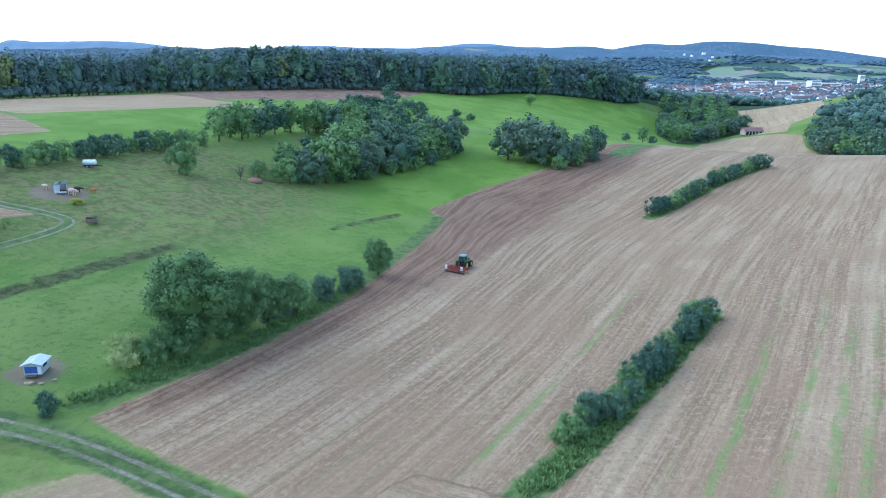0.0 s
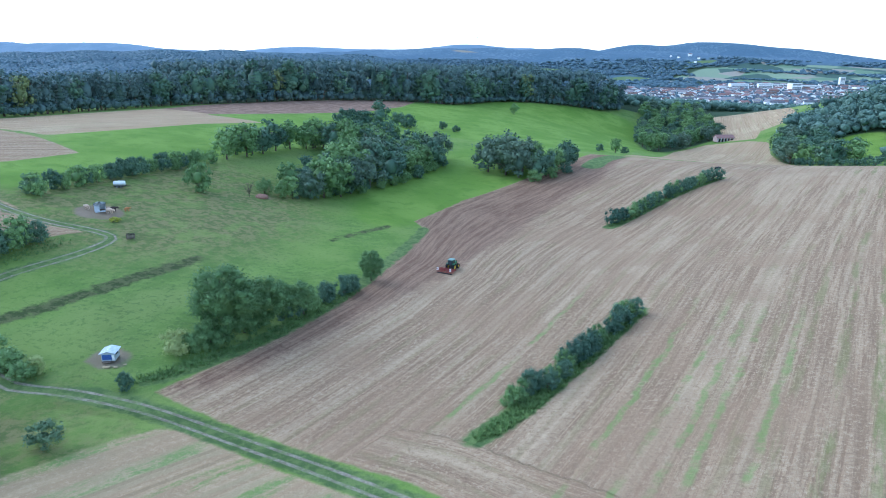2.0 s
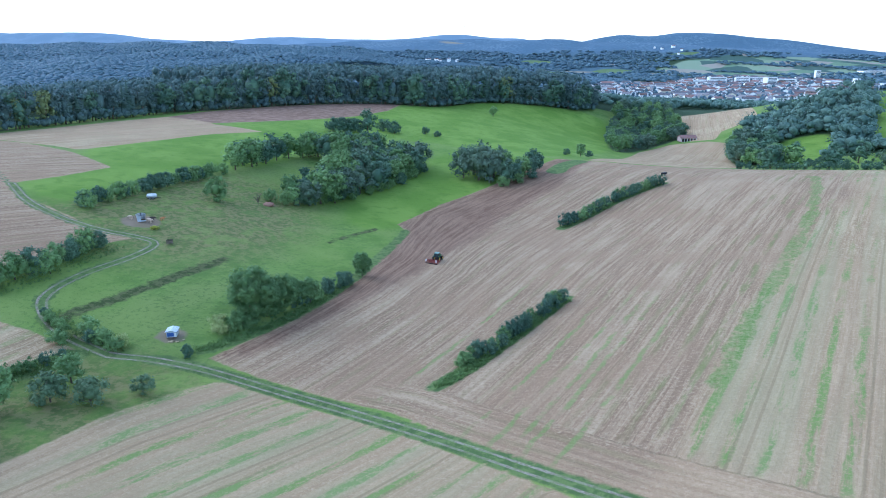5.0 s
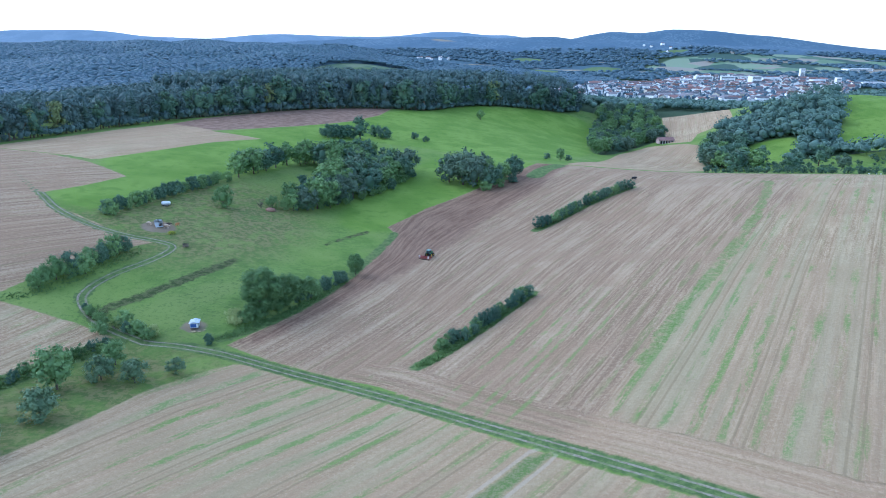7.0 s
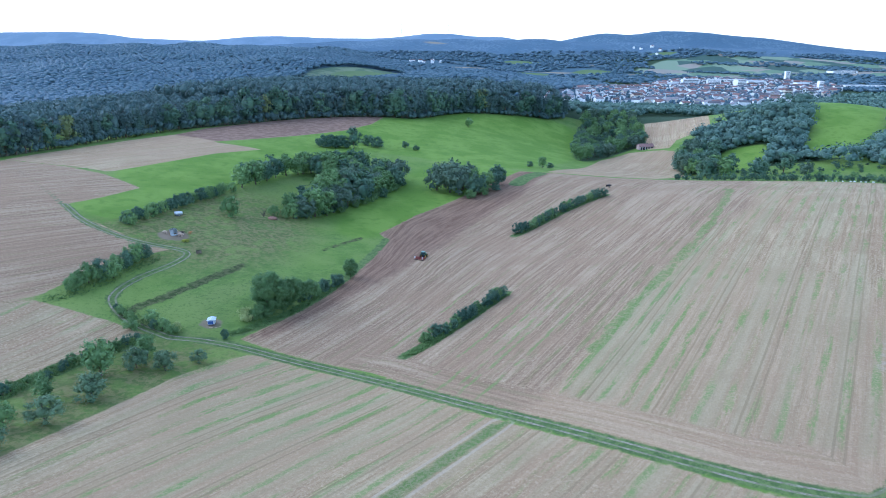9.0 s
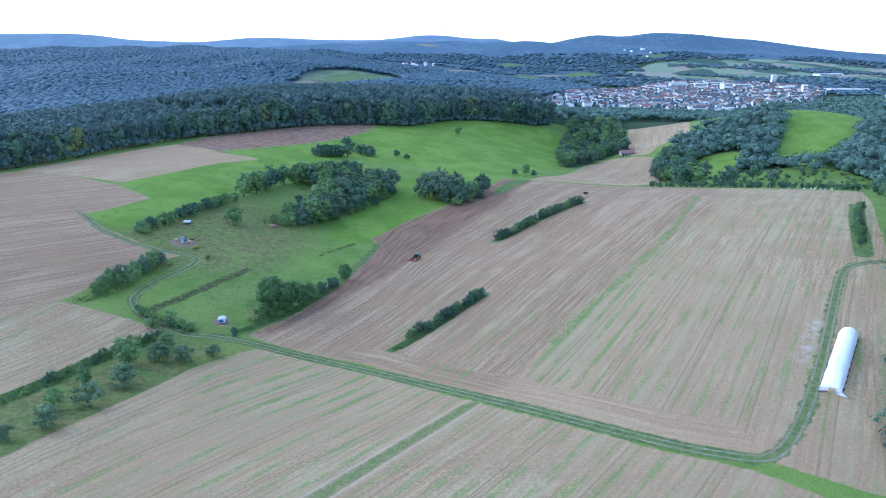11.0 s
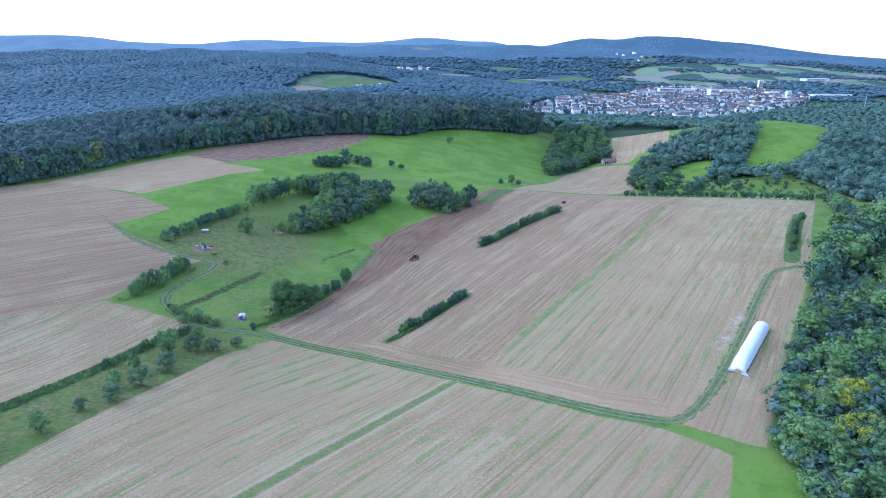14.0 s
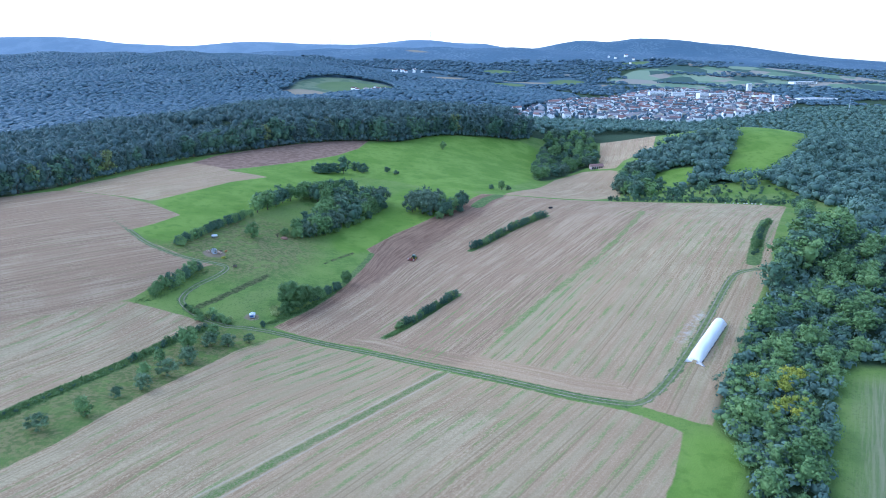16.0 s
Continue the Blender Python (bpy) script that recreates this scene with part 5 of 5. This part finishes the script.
def pallet_stack():
    ob = thing("hay_rack", "dark timber hay rack standing in the pasture", "hay rack", -29.8, 49.4, 25)
    ob.scale = (0.75, 0.75, 0.75)
    for z in (0.3, 0.75, 1.2):
        for k in range(4):
            part("slat", box((2.2, 0.16, 0.06), (0, -0.6 + 0.4 * k, z), 0.01), WOOD, ob)
    for x in (-1, 0, 1):
        for y in (-0.6, 0.6):
            part("post", box((0.14, 0.14, 1.4), (x, y, 0.7), 0.01), WOOD, ob)
    for y in (-0.65, 0.65):
        part("rail", box((2.3, 0.08, 0.14), (0, y, 1.4), 0.01), DARK, ob)


pallet_stack()
mound = new("soil_mound", joined("soil_mound", [blob(ICO2, (0, 0, 0), np.array([1.9, 1.6, 0.9]), 0.1)], SOIL, True))
mound.location = (-19.6, 101.5, ground_z(-19.6, 101.5) + 0.25)
tagged(mound, "low mound of bare reddish soil in the pasture", "soil mound")
twigs = thing("bare_shrub", "leafless grey shrub beside the soil mound", "shrub", -22.6, 99.6)
r3 = random.Random(4)
pieces = [limb((0, 0, -0.1), (0.1, 0, 1.6), 0.1, 0.06)]
for k in range(26):
    base = (r3.uniform(-0.1, 0.2), r3.uniform(-0.1, 0.1), r3.uniform(0.6, 2.0))
    tip = (r3.uniform(-1.6, 1.6), r3.uniform(-1.6, 1.6), r3.uniform(2.4, 4.8))
    pieces.append(limb(base, tip, 0.045, 0.012, 5))
    half = [(a + b) / 2 for a, b in zip(base, tip)]
    pieces.append(limb(half, (tip[0] + r3.uniform(-0.6, 0.6), tip[1] + r3.uniform(-0.6, 0.6), tip[2] * r3.uniform(0.8, 1)), 0.025, 0.008, 4))
branches = new("branches", joined("branches", pieces, BARK))
branches.parent = twigs
for x, y in ((-37.5, 56.5), (-36.8, 56.9)):
    plant("goldenrod", "goldenrod", x, y, 1.1, 1.2, "small clump of yellow goldenrod in the pasture", "plant", "pasture flowers")
tank_cart = thing("farm_trailer", "dark two-wheeled farm trailer parked at the end of the hedge", "trailer", 138.5, 187, 40)
part("bed", box((2.6, 1.4, 0.7), (0, 0, 0.95), 0.05), DARK, tank_cart)
part("drawbar", box((1.5, 0.1, 0.1), (1.9, 0, 0.6), 0.02), DARK, tank_cart)
for y in (-0.8, 0.8):
    wheel(tank_cart, "trailer_wheel", 0.4, 0.25, (-0.3, y, 0.4), STEEL)

# ---- tractor ----


def tractor():
    ob = new("tractor")
    ob.matrix_basis = pose(36, 59.7, ground_z(36, 59.7), 0, 0, 67.5)
    tagged(ob, "green tractor with yellow wheels pulling a red cultivator", "tractor")
    ob.scale = (0.9, 0.9, 0.9)
    bm = box((2.0, 0.8, 0.75), (1.35, 0, 1.35), 0.12)
    box((1.9, 0.5, 0.35), (1.2, 0, 0.85), 0.05, bm=bm)
    part("hood", bm, GREEN_PAINT, ob, "green engine hood")
    part("grille", box((0.06, 0.6, 0.55), (2.36, 0, 1.3), 0.02), DARK, ob)
    part("chassis", box((3.4, 0.55, 0.45), (0.5, 0, 0.75), 0.05), DARK, ob)
    bm = box((1.35, 1.45, 1.25), (-0.35, 0, 2.05), 0.08)
    for v in bm.verts:
        if v.co.z > 2.3:
            v.co.x, v.co.y = -0.35 + (v.co.x + 0.35) * 0.92, v.co.y * 0.9
    part("cab", bm, CAB_GLASS, ob, "dark glazed cab")
    for x in (-0.98, 0.28):
        for y in (-0.68, 0.68):
            part("cab_post", box((0.08, 0.08, 1.3), (x, y, 2.05), 0.02), GREEN_PAINT, ob)
    part("cab_roof", box((1.6, 1.55, 0.2), (-0.35, 0, 2.78), 0.08), plain("pale_green_roof", (0.14, 0.26, 0.2), (0.2, 0.32, 0.26), 2, 0.35), ob, "pale green cab roof")
    for y in (-0.82, 0.82):
        part("fender", box((1.3, 0.5, 0.14), (-0.6, y * 1.1, 1.72), 0.05), GREEN_PAINT, ob)
        part("headlight", box((0.05, 0.16, 0.12), (2.37, y * 0.3, 1.6), 0.02), WHITE_PAINT, ob)
        part("mirror", box((0.05, 0.2, 0.3), (0.45, y * 1.25, 2.3), 0.02), DARK, ob)
    part("exhaust", tube(0.05, 1.2, (0.55, 0.5, 2.2), (0, 0, 0), 10), DARK, ob)
    wheels = []
    for y in (-0.95, 0.95):
        wheels.append((wheel(ob, "rear_wheel", 0.88, 0.55, (-0.6, y, 0.86), YELLOW_PAINT), (-0.6, y, 0.86), 0.88))
        wheels.append((wheel(ob, "front_wheel", 0.62, 0.42, (1.75, y * 0.92, 0.6), YELLOW_PAINT), (1.75, y * 0.92, 0.6), 0.62))
    part("hitch", box((1.2, 0.5, 0.16), (-1.6, 0, 0.75), 0.03), DARK, ob)
    tool = new("cultivator")
    tool.parent = ob
    tagged(tool, "wide red cultivator with white warning boards")
    for k in range(4):
        part("beam", box((0.14, 4.4, 0.16), (-2.2 - 0.6 * k, 0, 0.85), 0.02), RED_PAINT, tool)
    for y in (-2.1, -0.7, 0.7, 2.1):
        part("rail", box((2.0, 0.12, 0.14), (-3.1, y, 0.95), 0.02), RED_PAINT, tool)
    for k in range(4):
        for j in range(7):
            part("tine", box((0.09, 0.06, 0.75), (-2.25 - 0.6 * k, -2.0 + 0.62 * j + 0.12 * k, 0.45), 0.01, Euler((0, 0.25, 0))), RED_PAINT, tool)
    part("roller", tube(0.16, 4.3, (-4.45, 0, 0.28), (90, 0, 0), 14), DARK, tool)
    part("roller_frame", box((0.12, 4.4, 0.1), (-4.4, 0, 0.6), 0.02), RED_PAINT, tool)
    for y in (-1.75, 1.75):
        part("warning_board", box((0.05, 0.5, 0.75), (-4.65, y, 1.35), 0.01), WHITE_PAINT, tool, "white warning board")
        part("board_stripe", box((0.012, 0.46, 0.16), (-4.683, y, 1.3), 0, Euler((0.7, 0, 0))), RED_PAINT, tool, "red diagonal stripe")
    return ob, wheels


TRACTOR, TRACTOR_WHEELS = tractor()

rubble_rng = random.Random(3)
for k in range(9):
    x, y = 262 + k * 2.6 + rubble_rng.uniform(-0.8, 0.8), 201 - k * 0.9 + rubble_rng.uniform(-0.5, 0.5)
    size = rubble_rng.uniform(0.3, 0.8)
    stone = new("field_stone", joined("field_stone", [blob(ICO2, (0, 0, 0), np.array([size, size * 0.8, size * 0.6]), 0.18)], WHITE_PAINT))
    stone.location = (x, y, ground_z(x, y) + size * 0.3)
    tagged(stone, "pale stone heaped along the far field edge", "stone", "field edge stones")

# ---- barn, sheds, mast, turbines ----


def barn():
    ob = thing("barn", "small red-roofed field barn at the end of the valley field", "barn", 224, 424, 8, lift=0.0)
    part("wall", gable(13, 7, 3.2, 5.0, (0, 0, -0.3)), plain("pink_render", (0.42, 0.3, 0.27), (0.5, 0.37, 0.33), 0.6, 0.9), ob, "faded pink wall")
    part("roof", gable(13, 7, 3.0, 4.85, (0, 0, 0), 0.5, 0.16), ROOF_TILE[3], ob, "red tiled roof")
    for k in range(6):
        part("post", box((0.35, 0.25, 3.0), (-6 + 2.4 * k, -3.6, 1.3), 0.02), WHITE_PAINT, ob, "pale timber post")
        part("opening", box((1.6, 0.06, 2.2), (-4.8 + 2.2 * k if k < 5 else 5.4, -3.53, 1.1), 0), DARK, ob, "dark opening")


barn()
shed = thing("garden_shed", "small shed with a teal roof among the trees", "shed", 256, 352, 20)
part("wall", gable(6, 4, 2.4, 3.2, (0, 0, -0.2)), WOOD, shed)
part("roof", gable(6, 4, 2.3, 3.1, (0, 0, 0), 0.3, 0.1), TEAL, shed, "teal sheet roof")
part("door", box((1.0, 0.06, 2.0), (0, -2.03, 0.9), 0.01), DARK, shed)
for x, y, h in ((285, 779, 26), (905, 1120, 34)):
    mast = thing("lattice_mast", "slim grey transmission mast above the valley trees", "mast", x, y)
    part("pole", tube(0.5, h, (0, 0, h / 2), (0, 0, 0), 8, 0.25), STEEL, mast)
    for k in range(3):
        part("cross_arm", box((3.5 - k * 0.6, 0.2, 0.2), (0, 0, h - 1.5 - k * 2.5), 0.02), STEEL, mast)
for x, y, h in ((-345, 4380, 62), (-790, 4440, 40), (-730, 4460, 40), (-30, 4400, 40)):
    t = thing("wind_turbine", "white wind turbine on the distant hill crest", "wind turbine", x, y, 30, "wind turbines")
    part("tower", tube(2.4, h, (0, 0, h / 2 + 14), (0, 0, 0), 10, 1.4), WHITE_PAINT, t)
    part("nacelle", box((7, 3, 3), (0, 0, h + 15), 0.5), WHITE_PAINT, t)
    for k in range(3):
        a = math.tau * k / 3 + x
        part("blade", box((0.8, 2.0, h * 0.55), (3.6, math.sin(a) * h * 0.28, h + 15 + math.cos(a) * h * 0.28), 0.2, Euler((-a, 0, 0))), WHITE_PAINT, t)

# ---- the town ----


def house_meshes(length, width, wall, ridge):
    out = []
    for bm, name in ((gable(length, width, wall, ridge), "wall"), (gable(length, width, wall - 0.1, ridge, (0, 0, 0.02), 0.5, 0.3), "roof")):
        me = bpy.data.meshes.new(name)
        bm.to_mesh(me)
        bm.free()
        me.materials.append(None)
        out.append(me)
    for w, h in ((1.3, 1.5),):
        bm = box((w, 0.12, h))
        me = bpy.data.meshes.new("window")
        bm.to_mesh(me)
        bm.free()
        me.materials.append(PANE)
        out.append(me)
    return out


def house(x, y, turn, meshes, dims, wall_mat, roof_mat):
    ob = thing("house", "pale town house with a tiled gable roof", "house", x, y, turn, "town houses", -0.3)
    for name, me, mat in (("wall", meshes[0], wall_mat), ("roof", meshes[1], roof_mat)):
        p = new(name, me)
        p.parent = ob
        p.material_slots[0].link, p.material_slots[0].material = "OBJECT", mat
    for floor_z in (1.6, 4.4):
        for k in (-1, 1):
            w = new("window", meshes[2])
            w.parent = ob
            w.matrix_basis = pose(k * dims[0] * 0.25, -dims[1] / 2 - 0.03, floor_z)


HOUSES = [(11, 9, 7.4, 9.5), (14, 10, 8.6, 11.0), (10, 9, 6.8, 8.9), (18, 11, 10.0, 12.3)]
HOUSE_MESHES = [house_meshes(*d) for d in HOUSES]
town_rng = random.Random(8)
town_spots = scatter(TOWN, 18.5, 900, 44)
for x, y in town_spots[:290]:
    i = town_rng.choice([0, 0, 1, 1, 2, 3])
    house(x, y, town_rng.choice([0, 90, 25, -30, 60]) + town_rng.uniform(-8, 8), HOUSE_MESHES[i], HOUSES[i], town_rng.choice([RENDER_WALL[0]] * 5 + RENDER_WALL[1:]), town_rng.choice([ROOF_TILE[0], ROOF_TILE[3], ROOF_TILE[1], ROOF_TILE[2], ROOF_TILE[4], ROOF_TILE[4]]))




def more_houses(spots):
    """The rest of the town's houses, as walls and roofs of one mesh."""
    bm = bmesh.new()
    for x, y in spots:
        dims = town_rng.choice(HOUSES)
        turn = Matrix.Translation((x, y, ground_z(x, y) - 0.3)) @ Matrix.Rotation(town_rng.uniform(0, 3.14), 4, "Z")
        roof = town_rng.choice([1, 2, 3, 3])
        for slot, made in ((0, gable(*dims)), (roof, gable(dims[0], dims[1], dims[2] - 0.1, dims[3], (0, 0, 0.02), 0.5, 0.3))):
            where = [bm.verts.new(turn @ v.co) for v in made.verts]
            made.verts.index_update()
            for f in made.faces:
                bm.faces.new([where[v.index] for v in f.verts]).material_index = slot
            made.free()
    me = bpy.data.meshes.new("far_houses")
    bm.to_mesh(me)
    bm.free()
    for mat in (RENDER_WALL[0], ROOF_TILE[0], ROOF_TILE[3], ROOF_TILE[2]):
        me.materials.append(mat)
    tagged(new("far_houses", me), "many white and red-roofed houses of the distant town", "houses", kind="stuff")


more_houses(town_spots[290:])
for x, y, turn in ((292, 1128, 10), (306, 1134, 100)):
    house(x, y, turn, HOUSE_MESHES[3], HOUSES[3], RENDER_WALL[0], ROOF_TILE[3])


def block(x, y, turn, length, width, height):
    ob = thing("apartment_block", "white flat-roofed apartment block in the town", "building", x, y, turn, "town blocks", -0.5)
    part("wall", box((length, width, height), (0, 0, height / 2), 0.1), RENDER_WALL[0], ob)
    part("roof", box((length + 0.6, width + 0.6, 0.5), (0, 0, height + 0.25), 0.05), RENDER_WALL[2], ob)
    for z in np.arange(2.2, height - 1, 3.0):
        part("window_band", box((length * 0.88, 0.12, 1.3), (0, -width / 2 - 0.05, float(z)), 0), PANE, ob, "dark row of windows")


for x, y, turn, a, b, h in ((620, 1480, 5, 42, 14, 17), (655, 1420, -12, 30, 14, 20), (700, 1380, 20, 26, 14, 22), (560, 1440, 8, 38, 14, 12), (780, 1480, -8, 40, 16, 14), (870, 1440, 15, 34, 14, 12),
                            (840, 1300, 0, 10, 10, 24), (985, 1420, 10, 60, 25, 9), (1040, 1440, -10, 50, 20, 9), (960, 1700, 0, 12, 10, 26), (1300, 2040, 12, 90, 30, 10), (740, 1560, -4, 48, 15, 13)):
    block(x, y, turn, a, b, h)
spots = free_of(scatter(TOWN, 11, 2600, 45), (), False)
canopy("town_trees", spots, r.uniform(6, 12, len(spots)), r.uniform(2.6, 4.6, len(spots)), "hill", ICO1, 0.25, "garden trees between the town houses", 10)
spots = [(x, y) for x, y in scatter([(-120, 2130), (0, 2150), (0, 2260), (-120, 2260)], 22, 9, 46)] + [(x, y) for x, y in scatter([(760, 2640), (950, 2560), (985, 2640), (860, 2770), (760, 2790)], 26, 6, 47)] + \
    [(x, y) for x, y in scatter([(-190, 1560), (-90, 1560), (-90, 1600), (-190, 1600)], 16, 14, 48)]
for x, y in spots:
    i = town_rng.choice([0, 1, 2])
    house(x, y, town_rng.uniform(0, 180), HOUSE_MESHES[i], HOUSES[i], RENDER_WALL[0], town_rng.choice(ROOF_TILE))

# ---- long grass along edges ----


def tufts(name, spots, heights, label):
    global rng
    rng = np.random.default_rng(61)
    pieces = []
    for (x, y), h in zip(spots, heights):
        n = 7
        c = np.array((x, y, ground_z(x, y)))
        a = rng.uniform(0, 6.283, n)
        foot = c + np.stack([np.cos(a), np.sin(a), 0 * a], 1) * rng.uniform(0, 0.35, (n, 1))
        lean = np.stack([np.cos(a), np.sin(a), 0 * a], 1) * h * rng.uniform(0.2, 0.8, (n, 1))
        side = np.stack([-np.sin(a), np.cos(a), 0 * a], 1) * 0.055
        tip = foot + lean + np.stack([0 * a, 0 * a, h * rng.uniform(0.6, 1.1, n)], 1)
        mid = (foot + tip) / 2 + [0, 0, h * 0.15]
        v = np.stack([foot - side * 0.6, foot + side * 0.6, mid + side, tip, mid - side], 1).reshape(-1, 3)
        k = np.arange(n)[:, None] * 5
        pieces.append((v, np.concatenate([k + [0, 1, 2], k + [0, 2, 4], k + [4, 2, 3]]).reshape(-1, 3)))
    return tagged(new(name, joined(name, pieces, LEAF["grass"])), label, "grass", kind="stuff")


grass_spots = []
for line, gap, wide in (([(-3, 2), (3, 11), (10, 21), (19, 45)], 0.05, 1.5), ([(45.5, -7), (51, 0), (60, 13), (73, 33)], 0.03, 1.4), ([(83, 112), (108, 144), (132, 167)], 0.09, 1.8),
                        ([(-36, 8), (-27, 2), (-16, -0.5)], 0.09, 1.5), ([(-23, -6), (-32, -21), (-37, -43), (-51, -86), (-60, -106)], 0.04, 2.4), ([(-54, 6), (-47, 18), (-40, 42)], 0.09, 2.5)):
    grass_spots += along_line(line, gap, wide, 71)
tufts("long_grass", grass_spots, [place_rng.uniform(0.15, 0.55) for _ in grass_spots], "rank long grass and nettles along field edges")


# ---- what moves ----
def motions():
    rows = [(0, 36.0, 59.7), (4, 39.5, 67.3), (7, 42.4, 74.0), (9, 44.6, 78.7), (12.5, 47.9, 87.3), (16, 51.0, 96.0)]
    walk(TRACTOR, [(t, pose(x, y, ground_z(x, y), 0, 0, 67.5)) for t, x, y in rows])
    gone = [0.0]
    for (_, ax, ay), (_, bx, by) in zip(rows[:-1], rows[1:]):
        gone.append(gone[-1] + math.hypot(bx - ax, by - ay))
    steps = [i * 0.25 for i in range(65)]
    for w, at, radius in TRACTOR_WHEELS:
        walk(w, [(t, pose(*at, 0, math.degrees(float(np.interp(t, [q[0] for q in rows], gone)) / radius), 0)) for t in steps])


motions()
